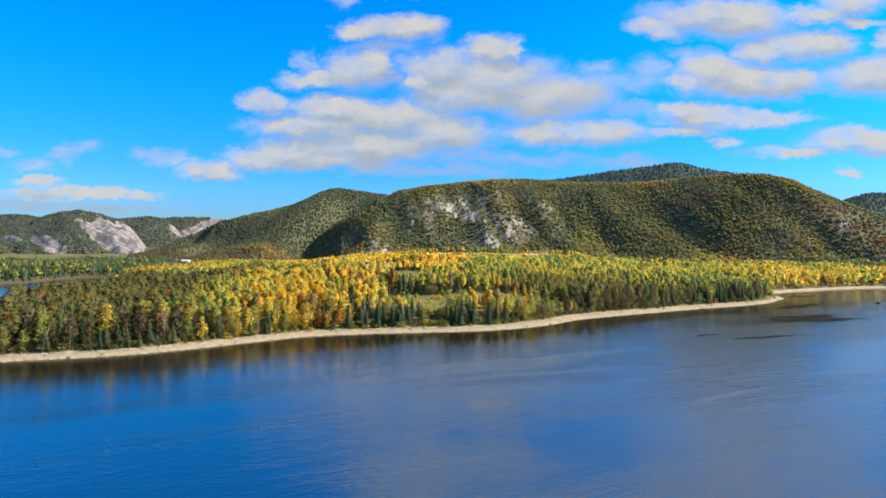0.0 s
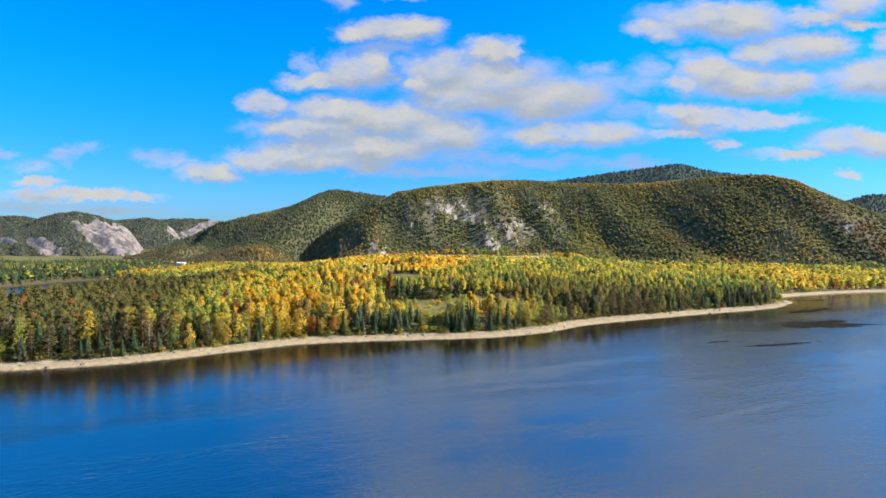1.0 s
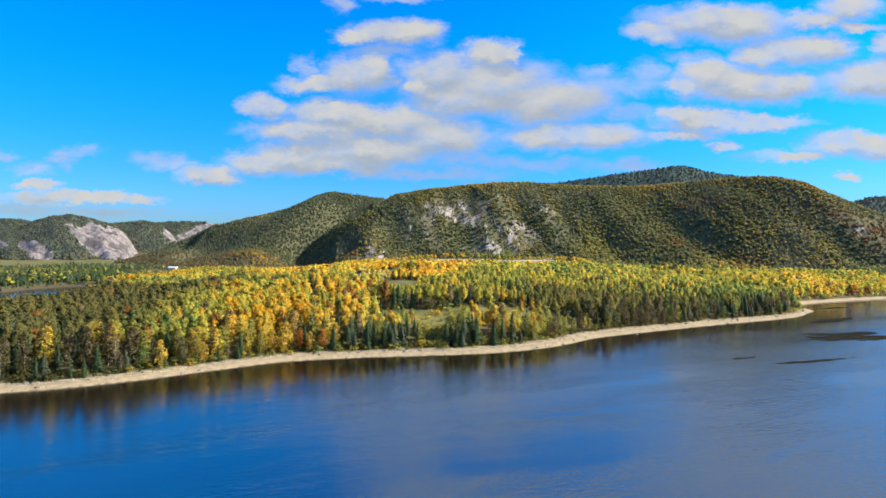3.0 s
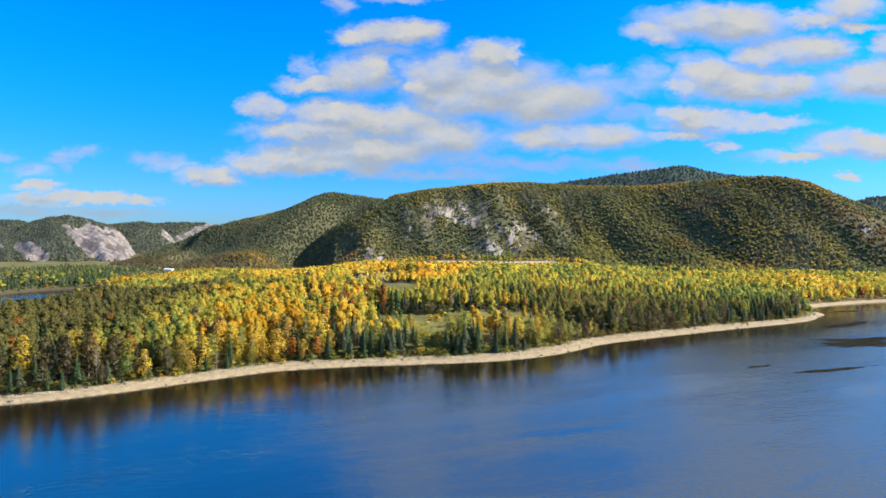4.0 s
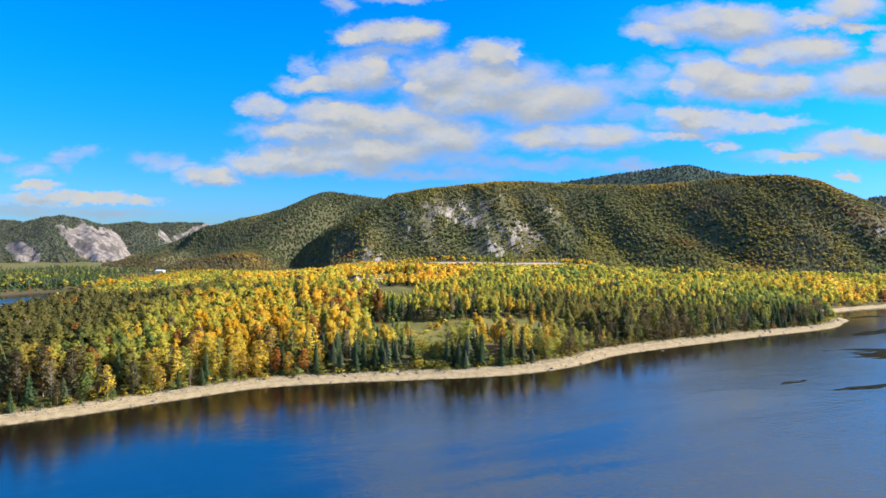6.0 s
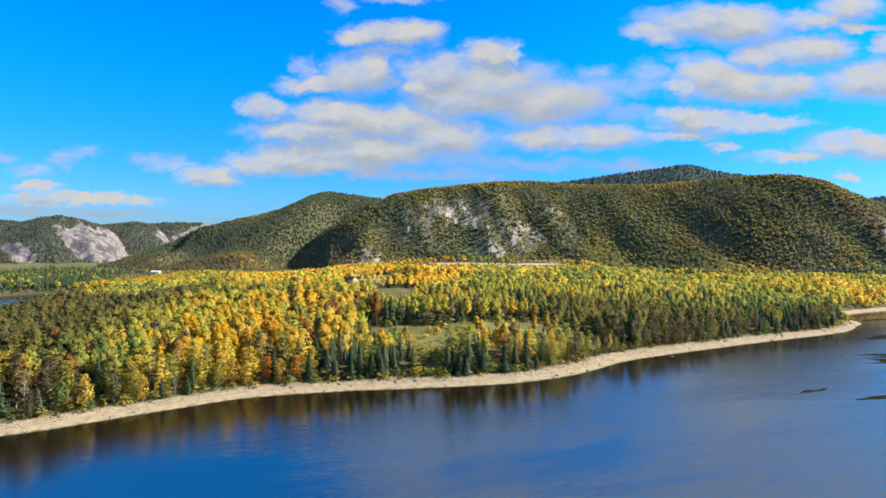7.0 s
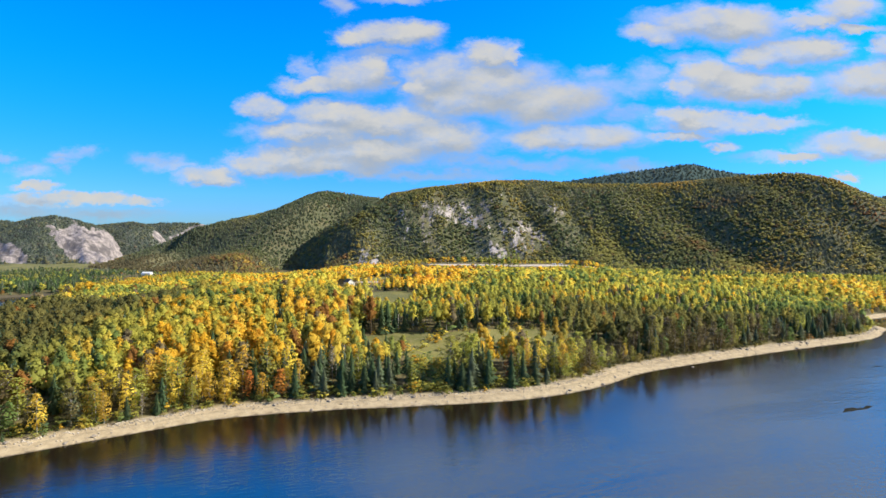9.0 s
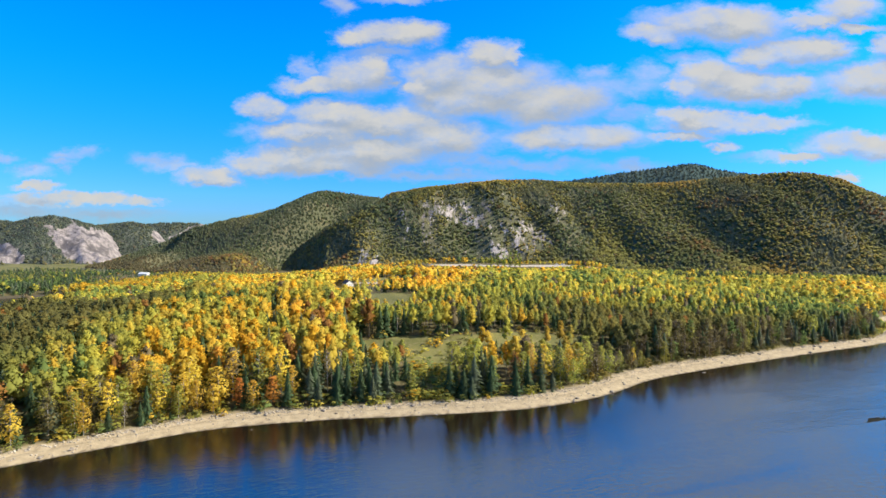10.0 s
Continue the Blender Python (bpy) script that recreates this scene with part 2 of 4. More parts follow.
def water_material():
    m, n = material("river_water")
    pos = n.add("ShaderNodeTexCoord").outputs["Object"]
    turned = n.add("ShaderNodeMapping", {"Vector": pos, "Rotation": (0, 0, radians(-24))}).outputs[0]
    # slicks: long smooth bands lying along the shore, between them rippled water
    band = n.noise(n.vec("MULTIPLY", turned, (0.012, 0.035, 1.0)), 1.0, 5.0, 0.6)
    calm = n.step(band, 0.40, 0.62)
    ripple = n.noise(n.vec("MULTIPLY", turned, (0.50, 1.25, 1.0)), 1.0, 3.0, 0.6)
    chop = n.noise(n.vec("MULTIPLY", turned, (0.10, 0.28, 1.0)), 1.0, 3.0, 0.5)
    height = n.math("ADD", ripple, n.math("MULTIPLY", chop, 0.9))
    near_shore = n.add("ShaderNodeAttribute", attribute_name="near_shore").outputs["Fac"]
    # two thin lines of roughened water, left by the wind
    gust = 0.0
    for cx, cy, a, b, turn in ((44, 172, 34, 1.5, 24), (30, 148, 40, 2.2, 17), (66, 128, 24, 1.4, 26), (14, 120, 26, 2.6, 12)):
        p = n.add("ShaderNodeMapping", {"Vector": pos, "Location": (cx, cy, 0), "Rotation": (0, 0, radians(turn)), "Scale": (a, b, 1)}, vector_type="TEXTURE").outputs[0]
        p = n.vec("ADD", p, n.vec("MULTIPLY", n.vec("SUBTRACT", n.noise(pos, 0.07, 4.0, 0.6, True), (0.5, 0.5, 0.5)), (0.8, 4.0, 0)))
        gust = n.math("MAXIMUM", gust, n.step(n.vec("LENGTH", n.vec("MULTIPLY", p, (1, 1, 0))), 1.2, 0.3))
    gust = n.math("MULTIPLY", gust, n.step(ripple, 0.25, 0.6))
    amount = n.math("MULTIPLY", n.math("ADD", 0.055, n.math("MULTIPLY", calm, 0.10)), n.math("SUBTRACT", 1.0, n.math("MULTIPLY", near_shore, 0.80)))
    amount = n.math("MULTIPLY", amount, n.math("SUBTRACT", 1.0, n.math("MULTIPLY", gust, 0.85)))
    bump = n.add("ShaderNodeBump", {"Height": height, "Strength": amount, "Distance": 1.6})
    deep = n.mix(n.step(n.noise(pos, 0.02, 3.0), 0.35, 0.65), (0.002, 0.020, 0.050, 1), (0.003, 0.026, 0.060, 1))
    # base colour carries the reflected sky: blue in the west, cloud grey eastward
    reach = n.math("ADD", n.add("ShaderNodeSeparateXYZ", {0: pos}).outputs[0], n.math("MULTIPLY", n.math("SUBTRACT", n.noise(pos, 0.012, 3.0), 0.5), 90.0))
    deep = n.mix(n.step(reach, -45.0, 45.0), deep, (0.012, 0.020, 0.024, 1))
    # brown base by the shore paints in the wood's dark reflection
    deep = n.mix(n.step(near_shore, 0.10, 0.5), deep, (0.010, 0.007, 0.004, 1))
    p = n.add("ShaderNodeBsdfPrincipled", {"Base Color": deep, "Roughness": 0.12, "IOR": n.step(near_shore, 0.12, 0.62, 2.6, 1.5), "Normal": bump})
    n.add("ShaderNodeOutputMaterial", {0: p})
    return m


def plain_material(name, tone, rough=0.8, vary=0.25, scale=1.5, metallic=0.0, gloss=0.3):
    m, n = material(name)
    pos = n.add("ShaderNodeTexCoord").outputs["Object"]
    grain = n.noise(pos, scale, 5.0, 0.65)
    col = n.mix(n.step(grain, 0.3, 0.7), (*[c * (1 - vary) for c in tone], 1), (*[min(1, c * (1 + vary)) for c in tone], 1))
    finish(n, col, rough, grain, 0.3, 0.05, **{"Metallic": metallic, "Specular IOR Level": gloss})
    return m


GOLD, AMBER, OLIVE, GREEN = (0.64, 0.465, 0.070), (0.58, 0.285, 0.055), (0.32, 0.318, 0.065), (0.155, 0.220, 0.062)
SPRUCE, SPRUCE_GREY, RUST, RED, TWIG = (0.078, 0.124, 0.056), (0.135, 0.168, 0.100), (0.31, 0.155, 0.042), (0.46, 0.055, 0.030), (0.22, 0.18, 0.10)
BARK, BIRCH = (0.16, 0.13, 0.10), (0.50, 0.47, 0.42)
MAT_GROUND, MAT_WATER, MAT_WOOD = ground_material(), water_material(), tint_material("mixed_autumn_foliage")
MAT_BARK, MAT_BIRCH = bark_material("grey_brown_bark", BARK), bark_material("pale_birch_bark", BIRCH)
MAT_MOUNTAIN = hill_material("wooded_slope_with_grey_crags", (0.085, 0.092, 0.052), (0.12, 0.112, 0.062), (0.19, 0.175, 0.165), (0.42, 0.375, 0.345))
MAT_HILL = hill_material("far_slope_with_pale_cliffs", (0.06, 0.07, 0.055), (0.085, 0.09, 0.065), (0.12, 0.11, 0.112), (0.31, 0.275, 0.265), 34.0)
# bluish floor and rock colours stand in for haze on the farthest slopes
MAT_BLUE = hill_material("far_haze_blue_slope", (0.030, 0.058, 0.056), (0.042, 0.074, 0.070), (0.10, 0.11, 0.11), (0.14, 0.15, 0.15))


# ---- plan ----
def ss(v, lo, hi):
    t = np.clip((v - lo) / (hi - lo), 0, 1)
    return t * t * (3 - 2 * t)


def fbm(x, y, scale, octaves=4, seed=0):
    """Smooth value noise on arrays, about -1 to 1."""
    total, amp, norm = np.zeros_like(x, dtype=float), 1.0, 0.0
    for o in range(octaves):
        px, py = x / scale + 17.3 * (seed + o), y / scale - 9.7 * (seed + o)
        ix, iy = np.floor(px), np.floor(py)
        fx, fy = px - ix, py - iy
        fx, fy = fx * fx * (3 - 2 * fx), fy * fy * (3 - 2 * fy)

        def corner(a, b):
            h = np.sin((ix + a) * 127.1 + (iy + b) * 311.7 + seed * 74.7 + o * 19.3) * 43758.5453
            return (h - np.floor(h)) * 2 - 1
        total += amp * ((corner(0, 0) * (1 - fx) + corner(1, 0) * fx) * (1 - fy) + (corner(0, 1) * (1 - fx) + corner(1, 1) * fx) * fy)
        norm, amp, scale = norm + amp, amp * 0.5, scale * 0.5
    return total / norm


def smooth_line(points, steps=8):
    """A Catmull-Rom line through plan points."""
    pts = [np.array(p, float) for p in points]
    pts = [2 * pts[0] - pts[1]] + pts + [2 * pts[-1] - pts[-2]]
    out = []
    for a, b, c, d in zip(pts, pts[1:], pts[2:], pts[3:]):
        for k in range(steps):
            t = k / steps
            out.append(0.5 * (2 * b + (c - a) * t + (2 * a - 5 * b + 4 * c - d) * t * t + (3 * b - a - 3 * c + d) * t ** 3))
    return np.array(out + [pts[-2]])


SHORE = smooth_line([(-4900, 520), (-1500, 420), (-700, 350), (-420, 352), (-325, 372), (-299, 396), (-292, 428), (-278, 447), (-256, 448), (-230, 432), (-215, 395), (-208, 340), (-198, 285),
                     (-181, 228), (-162, 185), (-147, 160), (-128, 157), (-110, 161), (-98, 165), (-82, 173.5), (-63, 187.5), (-49, 197),
                     (-28, 203.2), (-5, 207), (20, 212.5), (40, 223.5), (59, 240.5), (90, 258), (121, 274), (165, 296), (182, 311),
                     (193, 324), (192, 338), (205, 350), (228, 363), (268, 379), (310, 388), (420, 402), (700, 440), (1500, 600), (4900, 900)])
LAND = np.vstack([SHORE, [(4900, 5200), (-4900, 5200)]])


def inland(x, y):
    """Metres from the waterline: plus on land, minus in the river."""
    x, y = np.asarray(x, float), np.asarray(y, float)
    best = np.full(x.shape, 1e9)
    for a, b in zip(SHORE[:-1], SHORE[1:]):
        e = b - a
        t = np.clip(((x - a[0]) * e[0] + (y - a[1]) * e[1]) / max(e @ e, 1e-9), 0, 1)
        best = np.minimum(best, np.hypot(x - a[0] - t * e[0], y - a[1] - t * e[1]))
    inside = np.zeros(x.shape, bool)
    for a, b in zip(LAND, np.roll(LAND, -1, 0)):
        cross = (a[1] > y) != (b[1] > y)
        inside ^= cross & (x < a[0] + (y - a[1]) / (b[1] - a[1] + 1e-12) * (b[0] - a[0]))
    return np.where(inside, best, -best)


def beach_width(x):
    return np.interp(x, [-190, -160, -140, -70, -25, 20, 60, 130, 180, 220, 320], [1.2, 2.0, 4.5, 5.0, 5.6, 6.4, 7.0, 5.7, 4.0, 2.4, 2.2])


def ground_z(x, y, d=None):
    d = inland(x, y) if d is None else d
    w = beach_width(x)
    z = np.where(d < 0, np.maximum(-4, 0.16 * d), 1.2 * np.clip(d / w, 0, 1) ** 0.9)
    back = np.clip(d - w, 0, None)
    z = z + 1.5 * ss(back, 0, 9) + 1.3 * ss(back, 20, 90)
    rise = ss(x, -165, -50) * (1 - 0.55 * ss(x, 90, 170))
    z = z + rise * (5.2 * ss(back, 4, 58) + 3.0 * ss(y, 262, 340) * ss(back, 20, 80))
    z = z + 3.4 * ss(y, 552, 568) * ss(x, -60, -20) * ss(x, 160, 130) + 0.6 * fbm(x, y, 30, 3, 2) * ss(back, 0, 30)
    return z


def ellipse(x, y, cx, cy, a, b, turn=0.0):
    c, s = math.cos(radians(turn)), math.sin(radians(turn))
    px, py = (x - cx) * c + (y - cy) * s, -(x - cx) * s + (y - cy) * c
    return np.hypot(px / a, py / b)


def meadow(x, y):
    """1 inside the clearings of grass."""
    n = 0.25 * fbm(x, y, 18, 3, 5)
    d = np.minimum.reduce([ellipse(x, y, -10, 252, 19, 11, 12), ellipse(x, y, -4, 232, 6, 12, 0), ellipse(x, y, 28, 268, 27, 8, 20), ellipse(x, y, 8, 259, 14, 7, 20),
                           ellipse(x, y, -24, 338, 14, 22, 0), ellipse(x, y, -30, 446, 24, 16, 0), ellipse(x, y, 17, 337, 8, 5, 0)])
    return ss(-(d + n), -1.15, -0.85)


def gravel(x, y):
    """1 on the long gravel terrace at the mountain's foot, and on the yard by the house."""
    d = np.minimum.reduce([ellipse(x, y, 57, 572, 76, 11, 0), ellipse(x, y, 215, 505, 9, 5, 0), ellipse(x, y, -44, 424, 12, 5, 10)])
    return ss(-(d + 0.15 * fbm(x, y, 12, 3, 8)), -1.1, -0.9)


def mesh_object(name, verts, faces, mat, smooth=True, colors=None, floats=None, normals=None):
    """A mesh object from arrays; faces is an (n, 3) or (n, 4) array."""
    me = bpy.data.meshes.new(name)
    verts, faces = np.asarray(verts, np.float32), np.asarray(faces, np.int32)
    k = faces.shape[1]
    me.vertices.add(len(verts))
    me.vertices.foreach_set("co", verts.ravel())
    me.loops.add(faces.size)
    me.loops.foreach_set("vertex_index", faces.ravel())
    me.polygons.add(len(faces))
    me.polygons.foreach_set("loop_start", np.arange(0, faces.size, k, dtype=np.int32))
    me.polygons.foreach_set("use_smooth", np.full(len(faces), smooth))
    me.update(calc_edges=True)
    for key, values in (colors or {}).items():
        a = me.color_attributes.new(key, "FLOAT_COLOR", "POINT")
        a.data.foreach_set("color", np.asarray(values, np.float32).ravel())
    for key, values in (floats or {}).items():
        a = me.attributes.new(key, "FLOAT", "POINT")
        a.data.foreach_set("value", np.asarray(values, np.float32).ravel())
    if normals is not None:
        me.normals_split_custom_set_from_vertices(np.asarray(normals, np.float32))
    me.materials.append(mat)
    return new(name, me)


def grid_faces(nx, ny):
    i = np.arange(nx - 1)[None, :] + nx * np.arange(ny - 1)[:, None]
    i = i.ravel()
    return np.stack([i, i + 1, i + nx + 1, i + nx], 1)


def build_ground():
    xs = np.concatenate([-np.geomspace(4900, 460, 22), np.arange(-440, 541, 3.5), np.geomspace(560, 4900, 22)])
    ys = np.concatenate([np.arange(120, 430, 3.0), np.arange(430, 760, 5.0), np.geomspace(765, 4950, 36)])
    gx, gy = np.meshgrid(xs, ys)
    z = ground_z(gx, gy)
    cover = np.zeros((gx.size, 4))
    cover[:, 0], cover[:, 1], cover[:, 3] = meadow(gx, gy).ravel(), gravel(gx, gy).ravel(), 1
    cover[:, 2] = ss(gx, -165, -200).ravel()
    valley = (ss(gx, -285, -330) * ss(gy, 610, 640) * ss(gy, 960, 900)).ravel()
    cover[:, 0] = np.maximum(cover[:, 0], valley)
    ob = mesh_object("ground", np.stack([gx, gy, z], -1).reshape(-1, 3), grid_faces(len(xs), len(ys)), MAT_GROUND, colors={"cover": cover})
    tagged(ob, "wooded river land with a pale gravel beach and grassy clearings", "ground", kind="structure")


def build_water():
    xs = np.concatenate([[-4950, -2000, -900, -600], np.arange(-420, 421, 8.0), [600, 900, 2000, 4950.0]])
    ys = np.concatenate([[-4950, -1500, -400, -100], np.arange(0, 481, 8.0), [700, 1500, 4950.0]])
    gx, gy = np.meshgrid(xs, ys)
    near_shore = np.exp(-np.clip(-inland(gx, gy), 0, None) / 22.0)
    ob = mesh_object("water", np.stack([gx, gy, np.zeros_like(gx)], -1).reshape(-1, 3), grid_faces(len(xs), len(ys)), MAT_WATER, floats={"near_shore": near_shore.ravel()})
    tagged(ob, "calm blue river water with soft wind ripples", "water", kind="structure")


build_ground()
build_water()


# ---- mountains ----
def line(x, pairs, blur=25.0):
    """A softened broken line through plan pairs."""
    px, pv = zip(*pairs)
    return sum(np.interp(x + o * blur, px, pv) for o in (-1, -0.5, 0, 0.5, 1)) / 5


CREST = [(-560, 800), (-350, 790), (-205, 800), (-155, 800), (-40, 770), (65, 770), (125, 770), (265, 730), (330, 690), (400, 655), (480, 630), (700, 600)]
TOP = [(-160, 70), (-102, 86), (-64, 92), (-38, 96), (54, 106), (107, 108), (166, 102), (242, 100), (302, 103), (357, 107), (378, 104), (398, 96), (419, 84), (446, 70), (467, 59), (487, 50), (549, 24)]
FOOT = [(-560, 720), (-420, 690), (-300, 628), (-250, 602), (-160, 580), (-112, 568), (-80, 552), (0, 582), (150, 586), (220, 566), (300, 536), (450, 500), (700, 470)]
SPUR = [(540, -66), (570, -72), (600, -80), (640, -90), (680, -98), (730, -95), (770, -70), (840, -30)]
WEST_TOP = [(-520, -60), (-470, -40), (-420, -24), (-398, -4), (-384, 12), (-369, 24), (-339, 39), (-293, 58), (-255, 70), (-217, 80), (-194, 92), (-166, 102), (-140, 98), (-102, 93), (-64, 88), (0, 60), (80, 20)]


def mountain_z(x, y):
    """The main massif ends westward in a sharp spur; a second, western top stands behind it."""
    xs = line(y, SPUR, 12)
    xe = np.maximum(x, xs)
    c, f, top = line(xe, CREST), line(xe, FOOT), line(xe, TOP, 12)
    s = (y - f) / (c - f)
    up = np.clip(s, 0, 1)
    face = 0.35 * up + 0.65 * ss(up, 0.0, 1.0)
    down = 1 - 0.45 * ss(s, 1.0, 3.2)
    z = 3 + (top - 3) * np.where(s < 1, face, down)
    inner = ss(s, 0.03, 0.25) * ss(s, 1.02, 0.8)
    ribs = 1 - 2 * np.abs(fbm(x + 0.25 * y, y * 0.28, 52, 3, 12))
    z = z + inner * ((8 - 4.5 * ss(x, 110, 160)) * fbm(x, y, 80, 4, 11) + (9 - 5 * ss(x, 110, 170)) * (ribs - 0.45))
    east = ss(x, 200, 260) * inner
    z = z - 6 * east * np.exp(-(((x - 262 + 0.55 * (y - 610)) / 24) ** 2)) - 5 * east * np.exp(-(((x - 372 + 0.35 * (y - 580)) / 22) ** 2))
    z = z - 6 * inner * np.exp(-(((x - 178 + 0.2 * (y - 640)) / 15) ** 2)) * ss(s, 0.7, 0.35)
    z = np.where(s < 0, 3 + 40 * s, z) - 0.7 * (xe - x)
    # the western top
    f2, top2 = line(x, FOOT), line(x, WEST_TOP, 10)
    s2 = (y - f2) / (850 - f2)
    up2 = np.clip(s2, 0, 1)
    z2 = 3 + (top2 - 3) * np.where(s2 < 1, 0.5 * up2 + 0.5 * ss(up2, 0.0, 1.0), 1 - 0.4 * ss(s2, 1.0, 2.6))
    inner2 = ss(s2, 0.03, 0.25) * ss(s2, 1.0, 0.8)
    shelf = -7 * np.exp(-(((s2 - 0.42) / 0.10) ** 2)) + 5 * np.exp(-(((s2 - 0.60) / 0.12) ** 2))
    z2 = z2 + inner2 * (7 * fbm(x, y, 70, 4, 14) + 6 * (1 - 2.2 * np.abs(fbm(x - 0.4 * y, y * 0.4, 60, 2, 15))) + shelf * ss(x, -370, -300))
    z2 = z2 - 34 * np.exp(-(((x - xs + 62) / 34) ** 2)) * ss(s2, 0.02, 0.25) * ss(s2, 0.95, 0.6)
    z2 = np.where(s2 < 0, 3 + 40 * s2, z2)
    return np.maximum(z, z2), np.where(z > z2, s, s2)


def rock_mask(x, y, s):
    patch = np.maximum(ss(ellipse(x, y, 40, 672, 130, 62), 1.1, 0.55), 1.5 * ss(ellipse(x, y, -72, 600, 30, 34), 1.1, 0.6))
    patch = np.maximum(patch, 0.9 * ss(ellipse(x, y, 445, 585, 55, 40), 1.1, 0.4))
    return np.clip(patch * (0.36 + 0.75 * fbm(x + 0.1 * y, y * 0.35, 13, 3, 21)), 0, 0.6)


def build_mountain():
    xs, ys = np.arange(-560, 721, 5.0), np.arange(460, 1000, 5.0)
    gx, gy = np.meshgrid(xs, ys)
    z, s = mountain_z(gx, gy)
    rock = rock_mask(gx, gy, s)
    z = z + rock * 5.0 * fbm(gx, gy, 9, 2, 31)
    ob = mesh_object("mountain", np.stack([gx, gy, z], -1).reshape(-1, 3), grid_faces(len(xs), len(ys)), MAT_MOUNTAIN, floats={"rock": rock.ravel()})
    tagged(ob, "long wooded mountain with grey rock crags above the river plain", "mountain")


class FarHill:
    """A far hill as a sheet over (u, r): u is x / r, r the distance northwards from (0.9, 6.8). Its skyline is given as (u, e), both in thousandths, e the rise over
    the eye's level per metre of distance; cliffs are (u, e, half width, half height, lean in degrees)."""

    def __init__(self, name, label, mat, near, crest, far, sky, step, cliffs=(), rough=9.0, steep=0.5, seed=0):
        self.name, self.label, self.mat, self.near, self.crest, self.far, self.step = name, label, mat, near, crest, far, step
        self.sky, self.cliffs, self.rough, self.steep, self.seed = sky, cliffs, rough, steep, seed

    def height(self, x, y):
        r = np.maximum(y - 6.8, 1.0)
        u = (x - 0.9) / r * 1000
        top = 37 + line(u, self.sky, 6.0) / 1000 * self.crest - 4.5
        s = (r - self.near) / (self.crest - self.near)
        up = np.clip(s, 0, 1)
        rise = (1 - self.steep) * up + self.steep * ss(up, 0.05, 0.95)
        z = -6 + (top + 6) * np.where(s < 1, rise, 1 - 0.5 * ss((r - self.crest) / (self.far - self.crest), 0, 1.2))
        inner = ss(s, 0.02, 0.25) * ss(s, 1.0, 0.8)
        ribs = 1 - 2.2 * np.abs(fbm(u * 1.5 + 20 * s, r * 0.25, 90, 3, 51 + self.seed))
        z = z + inner * self.rough * (ribs + 0.8 * fbm(x, y, 80, 3, 61 + self.seed))
        return z, u, r

    def rock(self, x, y):
        z, u, r = self.height(x, y)
        e = (z - 37) / r * 1000
        bare = np.zeros(x.shape)
        for cu, ce, a, b, lean in self.cliffs:
            bare = np.maximum(bare, ss(ellipse(u, e, cu, ce, a, b, lean) + 0.60 * fbm(u + 0.4 * e, e * 0.8, 20, 4, 71), 1.15, 0.80))
        return bare

    def build(self):
        us = np.arange(self.sky[0][0], self.sky[-1][0], self.step * 1000 / self.crest)
        rs = np.concatenate([np.arange(self.near, self.crest, self.step), np.linspace(self.crest, self.far, 14)])
        gu, gr = np.meshgrid(us, rs)
        gx, gy = 0.9 + gu / 1000 * gr, 6.8 + gr
        z, bare = self.height(gx, gy)[0], self.rock(gx, gy)
        z = z + bare * (5 * fbm(gu * 1.4, gr * 0.3, 16, 3, 52) + 2.5 * fbm(gx, gy, 14, 2, 53))
        ob = mesh_object(self.name, np.stack([gx, gy, z], -1).reshape(-1, 3), grid_faces(len(us), len(rs)), self.mat, floats={"rock": bare.ravel()})
        tagged(ob, self.label, "mountain")

    def spots(self, step, seed):
        u0, u1 = self.sky[0][0] / 1000, self.sky[-1][0] / 1000
        x, y, rng = jittered(u0 * self.crest * (1.1 if u0 < 0 else 0.8), u1 * self.crest * (0.6 if u1 < 0 else 1.1), self.near, self.crest + 60, step, seed)
        z, u, r = self.height(x, y)
        keep = (z > 3) & (u > self.sky[0][0]) & (u < self.sky[-1][0]) & (np.abs(x) < 0.86 * y) & (rng.uniform(size=len(x)) > 1.15 * self.rock(x, y))
        return x[keep], y[keep], z[keep], rng


WEST_HILL = FarHill("hill", "wooded hill with a broad bare pale cliff", MAT_HILL, 690, 1350, 1700,
                    [(-960, -4), (-880, 2), (-777, 12), (-737, 18), (-718, 23), (-698, 30), (-678, 35), (-653, 36), (-628, 32), (-608, 28), (-589, 24), (-574, 19), (-559, 6), (-544, -11), (-531, -31), (-520, -60)],
                    7.0, ((-590, -10, 62, 27, -24), (-545, -30, 36, 8, -14), (-714, -23, 42, 12, -22), (-772, -15, 16, 6, -10)), 8.0, 0.55, 0)
MID_HILL = FarHill("hill", "dark rounded hill above the gorge", MAT_HILL, 1080, 1600, 1950,
                   [(-700, 5), (-628, 14), (-589, 21), (-569, 23), (-529, 27), (-505, 23), (-485, 12), (-475, -1), (-465, -11), (-450, -22), (-430, -45)], 10.0, ((-474, 6, 20, 22, -50),), 7.0, 0.6, 3)
GORGE_HILL = FarHill("hill", "flat-topped far hill with cliffs closing the gorge", MAT_HILL, 1500, 2050, 2400,
                     [(-560, 5), (-520, 19), (-495, 22), (-450, 23), (-415, 24), (-390, 21), (-381, 18), (-351, 9), (-300, -5)], 13.0, ((-425, 8, 52, 10, 20),), 9.0, 0.7, 5)
OUTER_HILL = FarHill("hill", "low far hill beyond the valley", MAT_HILL, 1450, 1900, 2200,
                     [(-980, 20), (-900, 25), (-777, 28), (-747, 28), (-723, 23), (-698, 14), (-640, 0)], 13.0, (), 8.0, 0.6, 7)
